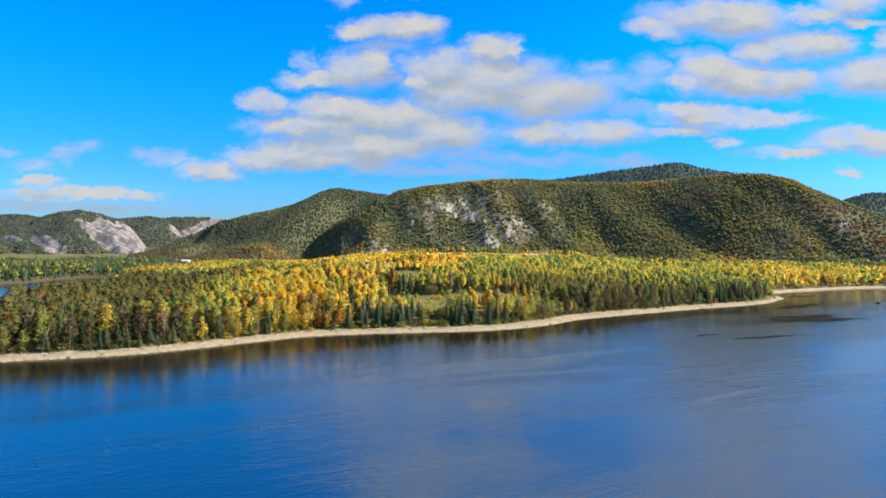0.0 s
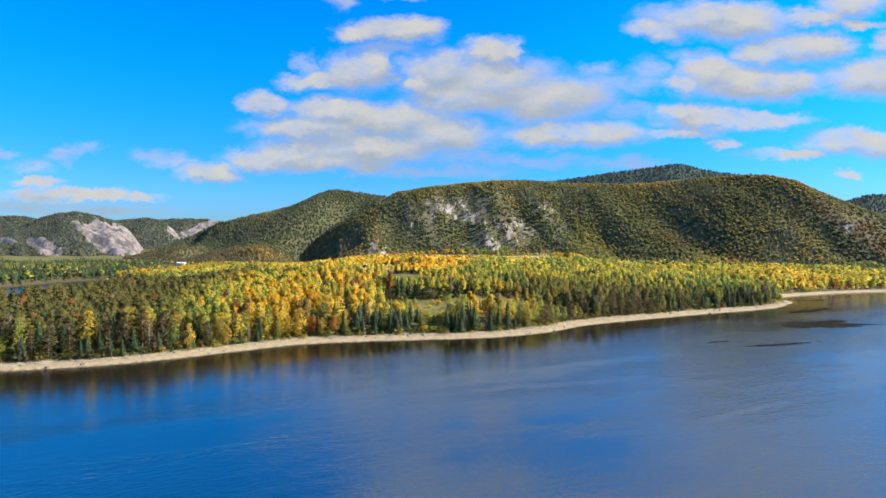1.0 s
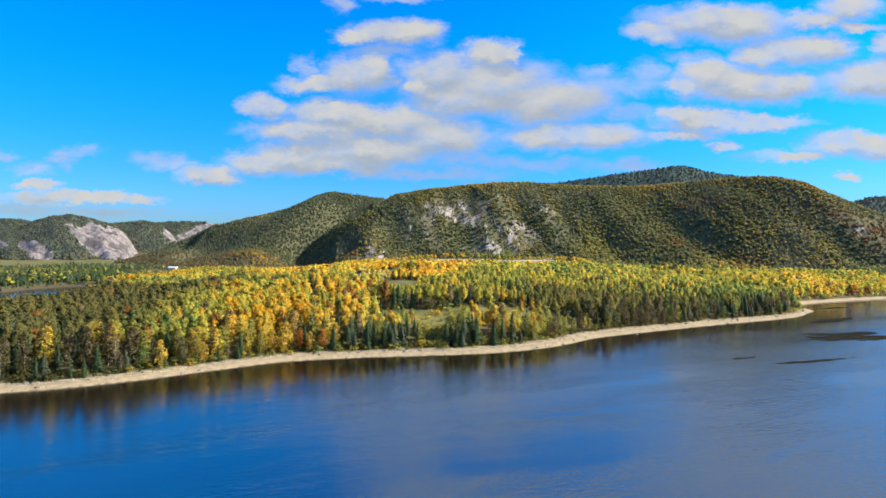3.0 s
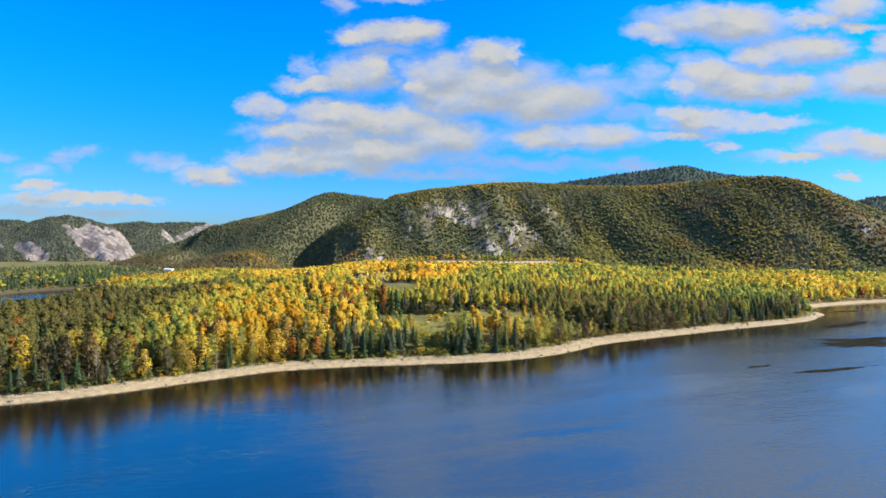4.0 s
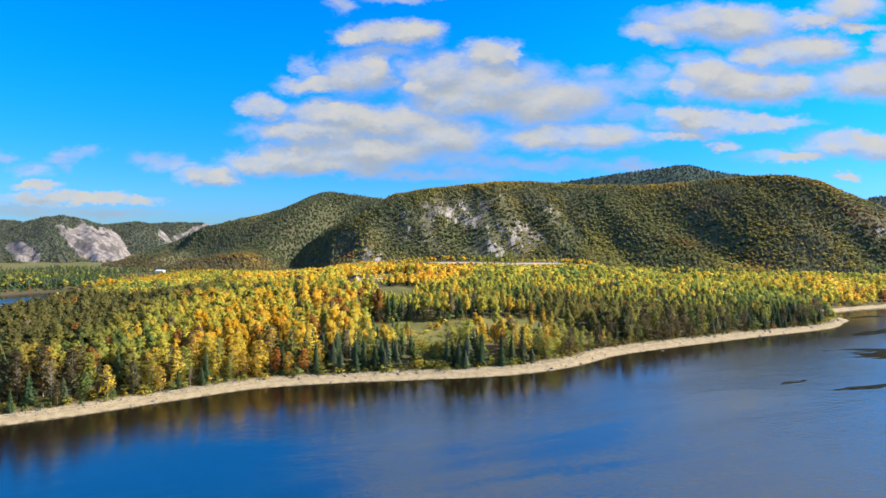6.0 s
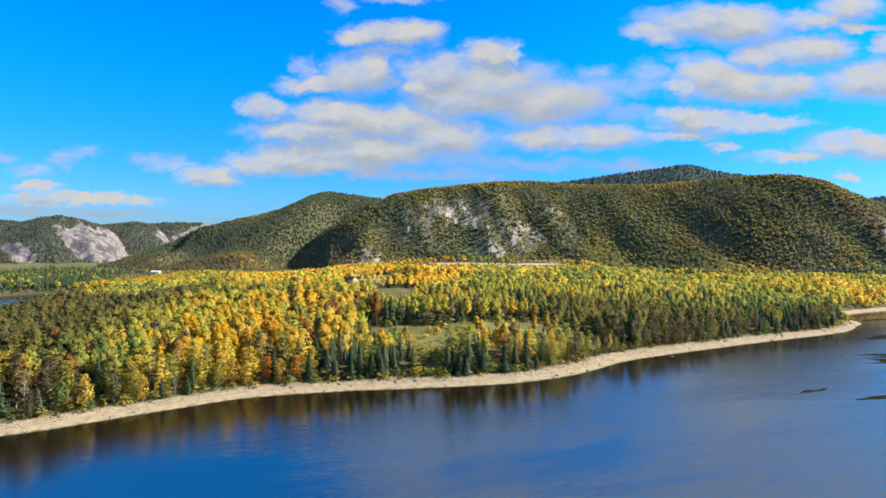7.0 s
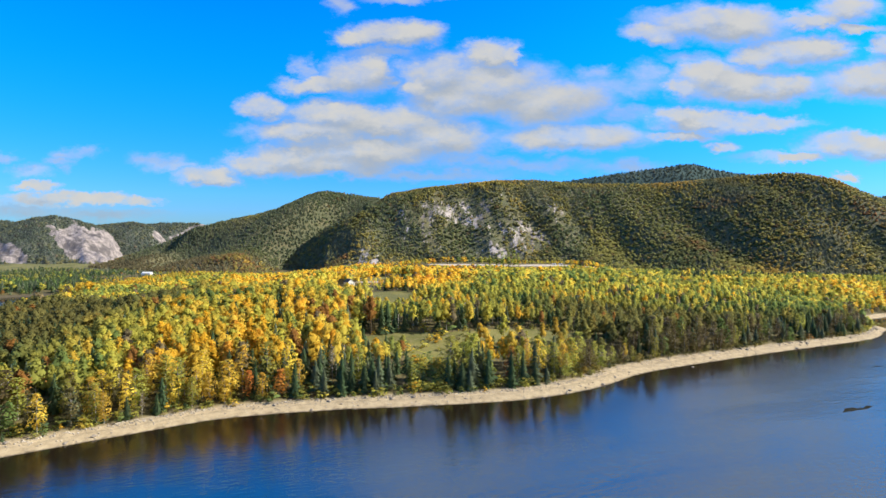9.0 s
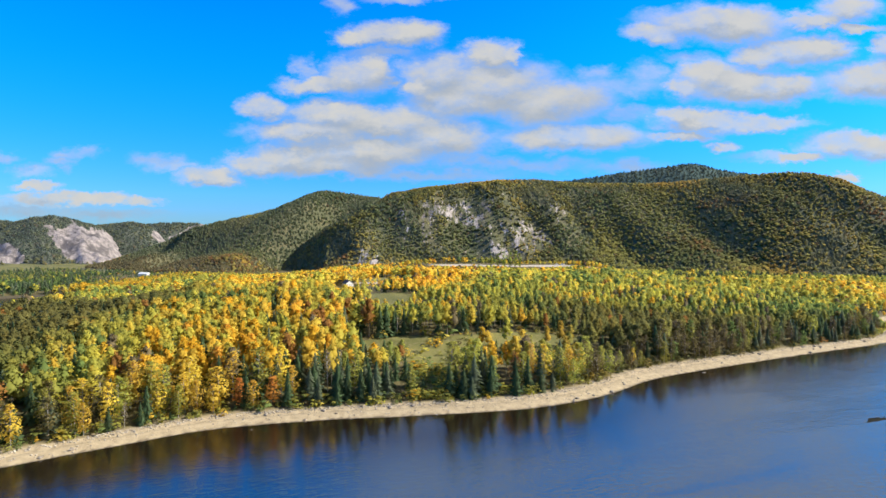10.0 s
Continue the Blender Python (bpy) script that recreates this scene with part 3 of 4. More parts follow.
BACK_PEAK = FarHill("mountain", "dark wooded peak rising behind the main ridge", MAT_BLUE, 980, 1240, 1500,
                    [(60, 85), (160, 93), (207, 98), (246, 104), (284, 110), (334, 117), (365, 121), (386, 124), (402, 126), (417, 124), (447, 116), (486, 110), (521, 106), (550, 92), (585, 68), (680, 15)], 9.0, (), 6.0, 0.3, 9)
BLUE_HILL = FarHill("mountain", "far mountain on the horizon, tinted blue-green for haze", MAT_BLUE, 1700, 2250, 2600,
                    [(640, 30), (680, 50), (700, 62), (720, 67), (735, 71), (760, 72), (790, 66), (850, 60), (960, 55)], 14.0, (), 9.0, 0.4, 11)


build_mountain()
for far_hill in (WEST_HILL, MID_HILL, GORGE_HILL, OUTER_HILL, BACK_PEAK, BLUE_HILL):
    far_hill.build()


# ---- tree shapes ----
def unit(v):
    return v / np.maximum(np.linalg.norm(v, axis=1, keepdims=True), 1e-9)


def leaves(centre, normal, size, rng):
    """Leaf clumps: one triangle for each centre, facing normal."""
    n = unit(normal)
    a = unit(np.cross(n, rng.normal(size=n.shape)))
    b = np.cross(n, a)
    s = size[:, None]
    v = np.stack([centre - a * s * 1.1, centre + a * s * 0.7 - b * s, centre + a * s * 0.5 + b * s * 1.05], 1)
    return v.reshape(-1, 3), np.arange(3 * len(centre)).reshape(-1, 3)


def leafy_crown(seed, clumps, each, low=0.28, width=0.24, leaf=0.05, rise=0.5):
    """The crown of a broadleaved tree 1 m high, as verts, faces and normals: many leaf quads in uneven rounded clumps."""
    rng = np.random.default_rng(seed)
    pos, way = [], []
    for k in range(clumps):
        h = low + (1 - low) * (k + 0.5) / clumps
        body = width * max(0.15, math.sin(math.pi * min(1, (h - low + 0.16) / (1.14 - low)))) ** 0.6
        ang = k * 2.4 + rng.uniform(-0.5, 0.5)
        r = body * rng.uniform(0.25, 0.8)
        c, size = np.array([r * math.cos(ang), r * math.sin(ang), min(h, 0.93)]), body * rng.uniform(0.36, 0.60) + 0.03
        d = unit(rng.normal(size=(each, 3)) + np.array([0, 0, 0.25]))
        pos.append(c + d * size * rng.uniform(0.6, 1.0, (each, 1)) * np.array([1, 1, 0.85]))
        way.append(0.42 * d + 1.1 * unit(c[None] - np.array([[0, 0, 0.45]])) + np.array([[0, 0, rise]]))
    pos, way = np.concatenate(pos), unit(np.concatenate(way))
    v, f = leaves(pos, way + 0.30 * rng.normal(size=way.shape), leaf * rng.uniform(0.7, 1.35, len(pos)), rng)
    return v, f, np.repeat(way, 3, 0)


def solid(subdivisions):
    """The verts and faces of a unit ball: 8 or 20 faces."""
    if not subdivisions:
        v = np.array([(1, 0, 0), (-1, 0, 0), (0, 1, 0), (0, -1, 0), (0, 0, 1), (0, 0, -1)], float)
        return v, np.array([(0, 2, 4), (2, 1, 4), (1, 3, 4), (3, 0, 4), (2, 0, 5), (1, 2, 5), (3, 1, 5), (0, 3, 5)])
    bm = bmesh.new()
    bmesh.ops.create_icosphere(bm, subdivisions=1, radius=1.0)
    v, f = np.array([p.co[:] for p in bm.verts]), np.array([[p.index for p in q.verts] for q in bm.faces])
    bm.free()
    return v, f


def lumpy_crown(seed, lumps, fringe, low=0.3, width=0.2, leaf=0.03, ball=1, fat=0.62):
    """The crown of a far broadleaved tree 1 m high: uneven masses of leaf, with loose leaf clumps standing out from them."""
    rng = np.random.default_rng(seed)
    bv, bf = solid(ball)
    parts = []
    for k in range(lumps):
        h = low + (1 - low) * (k + 0.6) / lumps
        body = width * max(0.3, math.sin(math.pi * min(1, (h - low + 0.22) / (1.22 - low)))) ** 0.6
        ang = k * 2.4 + rng.uniform(-0.5, 0.5)
        r = body * rng.uniform(0.15, 0.7) * (1 - 0.5 * k / lumps)
        size = body * rng.uniform(fat - 0.12, fat + 0.16)
        c = np.array([r * math.cos(ang), r * math.sin(ang), min(h, 0.99 - size * 0.9)])
        d = bv @ np.array(Matrix.Rotation(rng.uniform(0, 6), 3, "Z")).T
        d = d * rng.uniform(0.78, 1.22, (len(d), 1)) * np.array([1, 1, rng.uniform(0.95, 1.45)])
        out = unit(0.8 * unit(d) + 0.7 * unit(c[None] - np.array([[0, 0, 0.4]])) + np.array([[0, 0, 0.25]]))
        parts.append((c + d * size * (0.72 if fringe else 1.0), bf, out))
        if fringe:
            w = unit(rng.normal(size=(fringe, 3)) + np.array([0, 0, 0.35]))
            v, f = leaves(c + w * size * rng.uniform(0.78, 1.15, (fringe, 1)) * np.array([1, 1, 1.15]), w + 0.55 * rng.normal(size=w.shape), leaf * rng.uniform(0.65, 1.4, fringe), rng)
            parts.append((v, f, np.repeat(unit(0.75 * w + 0.5 * unit(c[None] - np.array([[0, 0, 0.35]])) + np.array([[0, 0, 0.35]])), 3, 0)))
    return join(*parts)


def spruce_crown(seed, tiers, each, width=0.17, low=0.06):
    """The crown of a spruce 1 m high: drooping boughs in tiers that narrow to a tip."""
    rng = np.random.default_rng(seed)
    vs, ns = [], []
    for k in range(tiers):
        h = low + (1 - low) * (k / tiers) ** 0.92
        r = width * (1 - h) ** 0.85 * rng.uniform(0.8, 1.15) + 0.012
        for j in range(each):
            ang = (j + rng.uniform(-0.3, 0.3) + 0.5 * (k % 2)) * 2 * math.pi / each
            rr = r * rng.uniform(0.5, 1.35)
            d, side = np.array([math.cos(ang), math.sin(ang), 0]), np.array([-math.sin(ang), math.cos(ang), 0])
            top = np.array([0, 0, h + 1.5 / tiers])
            low_z, half = h - rng.uniform(0.1, 0.5) / tiers, rr * 2.6 / each
            vs += [top, d * rr - side * half + np.array([0, 0, low_z]), d * rr * rng.uniform(0.85, 1.1) + side * half + np.array([0, 0, low_z])]
            ns += [d + np.array([0, 0, 0.55])] * 3
    return np.array(vs), np.arange(len(vs)).reshape(-1, 3), unit(np.array(ns))


def stem(height, radius, sides=5):
    a = np.arange(sides) * 2 * math.pi / sides
    ring = np.stack([np.cos(a), np.sin(a), 0 * a], 1)
    v = np.concatenate([ring * radius, ring * radius * 0.7 + [0, 0, height * 0.5], ring * radius * 0.22 + [0, 0, height]])
    f = []
    for level in (0, sides):
        for k in range(sides):
            a0, b0 = level + k, level + (k + 1) % sides
            f += [(a0, b0, b0 + sides), (a0, b0 + sides, a0 + sides)]
    return v, np.array(f), np.concatenate([ring] * 3)


def join(*meshes):
    vs, fs, ns, at = [], [], [], 0
    for v, f, n in meshes:
        vs.append(v)
        fs.append(f + at)
        ns.append(n)
        at += len(v)
    return np.concatenate(vs), np.concatenate(fs), np.concatenate(ns)


def limbs(seed, count, low=0.3, reach=0.2, sides=3):
    """Bare limbs that rise from the stem of a tree 1 m high."""
    rng = np.random.default_rng(seed)
    parts = []
    for k in range(count):
        h, ang = low + (0.92 - low) * k / count, k * 2.4 + rng.uniform(-0.4, 0.4)
        v, f, nr = stem(reach * rng.uniform(0.7, 1.2) * (1.1 - 0.5 * h), 0.006, sides)
        lean = radians(rng.uniform(35, 60))
        m = np.array((Matrix.Rotation(ang, 3, "Z") @ Matrix.Rotation(lean, 3, "Y")))
        parts.append((v @ m.T + [0, 0, h], f, nr @ m.T))
    return join(*parts)


def scatter(name, label, category, kinds, spots, mat=MAT_WOOD):
    """One wood: every spot is (x, y, z, height, width, kind, r, g, b); kinds is a list of (verts, faces, normals, bark verts)."""
    spots = np.asarray(spots, float)
    rng = np.random.default_rng(7)
    vs, fs, cs, ns, at = [], [], [], [], 0
    for k, (v, f, nr, bark) in enumerate(kinds):
        sel = spots[spots[:, 5] == k]
        if not len(sel):
            continue
        a = rng.uniform(0, 2 * math.pi, len(sel))
        c, s = np.cos(a)[:, None], np.sin(a)[:, None]
        w, h = sel[:, 4:5], sel[:, 3:4]
        px = (v[None, :, 0] * c - v[None, :, 1] * s) * w + sel[:, 0:1]
        py = (v[None, :, 0] * s + v[None, :, 1] * c) * w + sel[:, 1:2]
        pz = v[None, :, 2] * h + sel[:, 2:3]
        vs.append(np.stack([px, py, pz], -1).reshape(-1, 3))
        ns.append(np.stack([nr[None, :, 0] * c - nr[None, :, 1] * s, nr[None, :, 0] * s + nr[None, :, 1] * c, nr[None, :, 2] + 0 * c], -1).reshape(-1, 3))
        fs.append((f[None] + (np.arange(len(sel)) * len(v))[:, None, None] + at).reshape(-1, 3))
        col = np.ones((len(sel), len(v), 4))
        col[:, :, :3] = sel[:, None, 6:9]
        if bark:
            col[:, :bark, :3] = BIRCH if k == 0 else BARK
        cs.append(col.reshape(-1, 4))
        at += len(sel) * len(v)
    ob = mesh_object(name, np.concatenate(vs), np.concatenate(fs), mat, True, {"tint": np.concatenate(cs)}, None, np.concatenate(ns))
    return tagged(ob, label, category, kind="stuff")


def jittered(x0, x1, y0, y1, step, seed):
    rng = np.random.default_rng(seed)
    gx, gy = np.meshgrid(np.arange(x0, x1, step), np.arange(y0, y1, step))
    gx, gy = gx.ravel(), gy.ravel()
    return gx + rng.uniform(-0.5, 0.5, gx.size) * step, gy + rng.uniform(-0.5, 0.5, gx.size) * step, rng


RAMP = np.array([GREEN, OLIVE, (0.46, 0.430, 0.070), GOLD, (0.66, 0.40, 0.032), AMBER])


def autumn(turned):
    """The tone of a broadleaved tree: 0 still green, 1 amber."""
    at = np.clip(turned, 0, 1) * (len(RAMP) - 1)
    return np.stack([np.interp(at, np.arange(len(RAMP)), RAMP[:, c]) for c in range(3)], 1)


def plain_mix(x, y, rng):
    """For each place of the river plain: is it a spruce, and how far have the leaves turned. Both lie in drifts."""
    n = len(x)
    turned = 0.35 + 0.40 * fbm(x, y, 42, 3, 61) + 0.21 * rng.normal(size=n)
    # leaves less turned at both front ends, a stand-in for cloud shade
    turned += 0.26 * ss(y, 300, 380) * ss(x, -190, -120) * (1 - 0.85 * ss(x, -5, 45)) + 0.28 * ss(x, 188, 215) * ss(y, 450, 410) - 0.16 * ss(x, 12, 45) * ss(y, 330, 290) - 0.16 * ss(x, -76, -110) * ss(y, 340, 270) + 0.16 * ss(x, -90, -70) * ss(x, -20, -40) * ss(y, 300, 250) - 0.16 * ss(x, 60, 110) * ss(y, 300, 320) * ss(y, 440, 400)
    turned += 0.20 * ss(ellipse(x, y, -52, 240, 26, 34), 1.3, 0.6) - 0.45 * ss(x, -250, -290) + 0.15 * ss(x, -190, -230)
    p = 0.07 + 0.85 * np.clip(fbm(x * 0.7, y, 26, 3, 62) - 0.05, 0, 1) + 0.26 * ss(x, 60, 110) * ss(y, 305, 330) * ss(y, 410, 370) * ss(x, 200, 170)
    # western front and far west get spruce to look as dark as under cloud
    p += 0.38 * ss(x, -80, -112) * ss(y, 340, 270) + 0.30 * ss(x, -34, -20) * ss(x, 40, 20) * ss(y, 240, 222) + 0.9 * ss(x, -245, -285)
    p = np.clip(p, 0, 0.88) * (1 - 0.75 * ss(x, 200, 225))
    p = p * (1 - 0.45 * ss(y, 380, 430) * ss(x, -190, -140))
    # spruce along the eastern foot darkens it in place of a cloud's shadow
    foot = ss(y, line(x, FOOT) - 75, line(x, FOOT) - 35) * ss(x, 130, 190)
    return rng.uniform(size=n) < np.maximum(p, 0.75 * foot), turned - 0.2 * foot


def wood_spots(x, y, z, h, kind_of, spruce, turned, rng, wide=1.0, even=0.0, rust=0.018, tone=(0.095, 0.100, 0.058)):
    col = np.where(spruce[:, None], np.where(rng.uniform(size=len(x))[:, None] < 0.25, SPRUCE_GREY, SPRUCE), autumn(np.where(turned > 0.8, 0.8 + 0.35 * (turned - 0.8), turned)))
    # brown-olive mixed in at both front ends paints cloud shade on the trees
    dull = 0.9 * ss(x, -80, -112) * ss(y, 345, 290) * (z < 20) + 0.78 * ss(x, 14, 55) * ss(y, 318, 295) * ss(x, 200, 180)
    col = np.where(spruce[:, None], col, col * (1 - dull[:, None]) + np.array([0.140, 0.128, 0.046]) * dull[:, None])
    # inland broadleaves lightened, sunlight put into their tone
    col = np.where(spruce[:, None], col, col * (1 + 0.30 * ss(y, 290, 350) * ss(x, -230, -190) * (z < 14))[:, None])
    odd = rng.uniform(size=len(x))[:, None]
    col = np.where((odd < 0.03) & ~spruce[:, None], TWIG, np.where((odd > 1 - np.reshape(rust, (-1, 1))) & ~spruce[:, None], RUST, col))
    col = (col * (1 - even) + np.array(tone) * even) * rng.uniform(0.86, 1.14, (len(x), 1))
    h = h * rng.uniform(0.90, 1.10, len(x)) * np.where(spruce, 0.86, 1.0)
    k = np.where(spruce, kind_of[1] + rng.integers(0, kind_of[2] - kind_of[1], len(x)), rng.integers(0, kind_of[1], len(x)))
    wide = wide * np.sqrt(np.clip(8.5 / np.maximum(h, 2.0), 1.0, 2.0)) if wide < 1.3 else wide
    return np.column_stack([x, y, z, h, h * wide * rng.uniform(0.85, 1.2, len(x)), k, col])


def trunked(crown, height=0.8, radius=0.009):
    v = stem(height, radius, 3)
    return (*join(v, crown), len(v[0]))


NEAR_KINDS = [trunked(lumpy_crown(k, 7, 25, 0.40, 0.25, 0.028, 0, 0.52)) for k in (1, 2, 3, 6)] + [trunked(spruce_crown(k, 12, 8, 0.20)) for k in (4, 5)]
MID_KINDS = [trunked(lumpy_crown(k, 5, 12, 0.32, 0.29, 0.050, 0, 0.54), 0.5) for k in (11, 12, 13)] + [trunked(spruce_crown(k, 7, 6, 0.21), 0.4) for k in (14, 15)]
FAR_KINDS = [(*lumpy_crown(k, 3, 0, 0.0, 0.34, 0.1, 0, 0.7), 0) for k in (21, 22, 25)] + [(*spruce_crown(k, 3, 5, 0.26, 0.0), 0) for k in (23, 24)]
FAR_KINDS = [(v, f, unit(0.7 * nr + np.array([[0, 0, 0.4]])), bark) for v, f, nr, bark in FAR_KINDS]


def tall(x, y):
    """Height of the wood on the plain: low before the clearings and the house, taller on the western point."""
    h = 11.0 + 1.6 * fbm(x, y, 40, 2, 71) + 2.4 * ss(y, 270, 320) * fbm(x * 0.6, y, 17, 2, 72) - 4.2 * ss(y, 285, 390) - 1.8 * ss(y, 420, 520)
    h = h - 3.2 * ss(y, 256, 285) * ss(y, 400, 330) * ss(x, -38, -22) * ss(x, 215, 190)
    h = h * (1 - 0.42 * ss(ellipse(x, y, -14, 229, 14, 14), 1.3, 0.7)) * (1 - 0.60 * ss(ellipse(x, y, 28, 248, 36, 10, 15), 1.3, 0.7)) * (1 - 0.3 * ss(ellipse(x, y, 6, 236, 12, 9), 1.3, 0.7))
    h = h * (1 - 0.60 * ss(ellipse(x, y, -22, 303, 20, 20), 1.3, 0.7)) * (1 - 0.22 * ss(ellipse(x, y, -14, 276, 26, 14), 1.3, 0.7))
    h = h * (1 - 0.72 * ss(ellipse(x, y, -48, 364, 17, 46), 1.25, 0.75)) * (1 - 0.5 * ss(ellipse(x, y, -24, 410, 26, 18), 1.3, 0.7))
    h = h * (1 - 0.40 * ss(ellipse(x, y, -268, 565, 26, 46), 1.2, 0.8))
    h = h * (1 + 0.12 * ss(x, -140, -160) * ss(y, 330, 290) - 0.5 * ss(x, -162, -188) * ss(y, 345, 320)) * (1 - 0.2 * ss(x, -200, -240) * ss(y, 460, 520))
    return h * (1 - 0.86 * ss(ellipse(x, y, 50, 542, 92, 30), 1.25, 0.85))


def clear_of(x, y, d):
    """Where trees may stand on the plain."""
    return (d > beach_width(x) + 0.6) & (meadow(x, y) < 0.4) & (gravel(x, y) < 0.3) & (ellipse(x, y, -55, 395, 9, 15) > 1) & (ellipse(x, y, 8, 309, 6, 9) > 1) & (ellipse(x, y, -281, 596, 11, 12) > 1) & ~((x > -7.5) & (x < -0.5) & (y < 232))


def build_plain_woods():
    x, y, rng = jittered(-330, 340, 150, 372, 3.3, 101)
    d = inland(x, y)
    keep = clear_of(x, y, d) & (x > -240) & ~((d < beach_width(x) + 10) & (x > -142) & (x < 180) & (y < 330)) & (np.abs(x) < 0.80 * y + 15)
    x, y, d = x[keep], y[keep], d[keep]
    edge = 0.45 + 0.55 * ss(d - beach_width(x), 0, 7)
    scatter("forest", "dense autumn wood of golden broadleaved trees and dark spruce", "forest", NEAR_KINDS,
            wood_spots(x, y, ground_z(x, y, d) - 0.3, tall(x, y) * edge, (0, 4, 6), *plain_mix(x, y, rng), rng, 1.02))
    x, y, rng = jittered(-640, 720, 340, 690, 4.2, 102)
    d = inland(x, y)
    keep = clear_of(x, y, d) & (y < line(x, FOOT) + 6) & (np.abs(x) < 0.82 * y + 40) & ((y > 372) | (x < -240)) & ((x > -330) | (y < 590 + 20 * fbm(x, y, 60, 2, 93)))
    x, y, d = x[keep], y[keep], d[keep]
    edge = 0.5 + 0.5 * ss(d - beach_width(x), 0, 9)
    scatter("forest", "sunlit golden and green wood towards the mountain's foot", "forest", MID_KINDS,
            wood_spots(x, y, ground_z(x, y, d) - 0.3, tall(x, y) * edge, (0, 3, 5), *plain_mix(x, y, rng), rng, 1.45))


def build_slope_woods():
    x, y, rng = jittered(-520, 640, 470, 850, 3.0, 103)
    z, s = mountain_z(x, y)
    rock = rock_mask(x, y, s)
    keep = (s > 0) & (s < 1.2) & (rng.uniform(size=len(x)) > 1.25 * rock) & (np.abs(x) < 0.82 * y + 20) & (z > np.where(x < -250, 5.0, 0.0))
    x, y, z, s = x[keep], y[keep], z[keep], s[keep]
    west = ss(x, line(y, SPUR, 12) + 4, line(y, SPUR, 12) - 10)
    east = ss(x + 0.35 * (y - 640), 195, 265) * (1 - west)
    drift = fbm(x, y * 0.7, 46, 3, 81)
    turned = 0.20 + 0.75 * drift + 0.06 * rng.normal(size=len(x)) + 0.40 * ss(s, 0.84, 0.95) * (1 - west) + 0.16 * ss(s, 0.3, 0.1) * (1 - west)
    lime = ss(ellipse(x, y, 205, 655, 78, 75), 1.2, 0.45)
    glade = ss(ellipse(x, y, -195, 650, 50, 16, 12), 1.3, 0.5)
    turned = turned * (1 - 0.7 * lime) + 0.22 * lime + 0.35 * glade - 0.22 * west
    # added spruce on western top and east slope replaces the cloud shadow there
    p = 0.30 - 1.1 * fbm(x, y, 40, 3, 82) + 0.42 * west + 0.25 * west * ss(s, 0.30, 0.5) + 0.15 * east - 0.5 * lime - 0.6 * glade + 0.35 * ss(s, 0.25, 0.08) * (1 - west)
    spruce = rng.uniform(size=len(x)) < p
    h = 3.0 + 0.7 * fbm(x, y, 50, 2, 83) + 0.5 * rng.uniform(-1, 1, len(x))
    warm = ss(drift - 0.25 * west, -0.25, 0.4)[:, None]
    cast = np.array([0.122, 0.132, 0.082]) * (1 - warm) + np.array([0.215, 0.185, 0.085]) * warm
    cast = cast + np.array([0.07, 0.08, 0.02]) * (lime * (1 - 0.4 * east))[:, None]
    crest = (0.65 * ss(s, 0.80, 0.92) * (1 - west) * ss(fbm(x, y, 60, 2, 88), -0.35, 0.25))[:, None]
    cast = cast * (1 - crest) + np.array([0.34, 0.225, 0.055]) * crest
    streak = ss(fbm(x + 0.5 * y, y * 0.9, 50, 3, 86), 0.02, 0.30) * ss(s, 0.8, 0.55)
    blush = np.clip(1.0 * east * streak + 0.5 * west * ss(s, 0.45, 0.2), 0, 1)[:, None]
    cast = cast * (1 - blush) + np.array([0.265, 0.120, 0.060]) * blush
    rust = 0.03 + 0.42 * east * streak + 0.30 * west * ss(s, 0.45, 0.25) * ss(fbm(x, y * 0.6, 45, 3, 87), -0.2, 0.2)
    scatter("mountain_forest", "mixed spruce and autumn trees covering the mountain slope", "forest", FAR_KINDS,
            wood_spots(x, y, z - 0.4, h, (0, 3, 5), spruce, turned, rng, 2.4, 0.58, rust, cast))
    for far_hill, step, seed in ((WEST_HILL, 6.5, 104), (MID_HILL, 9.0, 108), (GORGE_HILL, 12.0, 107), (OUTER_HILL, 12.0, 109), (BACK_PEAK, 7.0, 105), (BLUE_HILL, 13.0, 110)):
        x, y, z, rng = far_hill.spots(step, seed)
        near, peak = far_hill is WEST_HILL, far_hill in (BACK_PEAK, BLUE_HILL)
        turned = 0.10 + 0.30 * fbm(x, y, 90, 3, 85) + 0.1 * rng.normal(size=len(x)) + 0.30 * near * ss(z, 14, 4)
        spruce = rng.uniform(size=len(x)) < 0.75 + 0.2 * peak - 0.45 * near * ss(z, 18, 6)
        # trees mixed towards grey and blue-grey, haze put into their colour
        scatter("hill_forest", "spruce and birch wood covering the far slopes, greyed for haze", "forest", FAR_KINDS,
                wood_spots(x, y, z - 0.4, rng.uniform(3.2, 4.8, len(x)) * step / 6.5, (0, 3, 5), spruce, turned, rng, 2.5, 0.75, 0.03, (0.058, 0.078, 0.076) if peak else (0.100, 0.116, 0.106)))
    x, y, rng = jittered(-760, -330, 470, 800, 6.5, 106)
    d = inland(x, y)
    z, s = mountain_z(x, y)
    keep = (d > 5) & (s < 0) & (y > -0.9 * x - 60) & ((y < 612 + 18 * fbm(x, y, 90, 2, 91)) | ((x > -440) & (y < 690)) | (y > 735) | (rng.uniform(size=len(x)) < 0.03))
    x, y, d = x[keep], y[keep], d[keep]
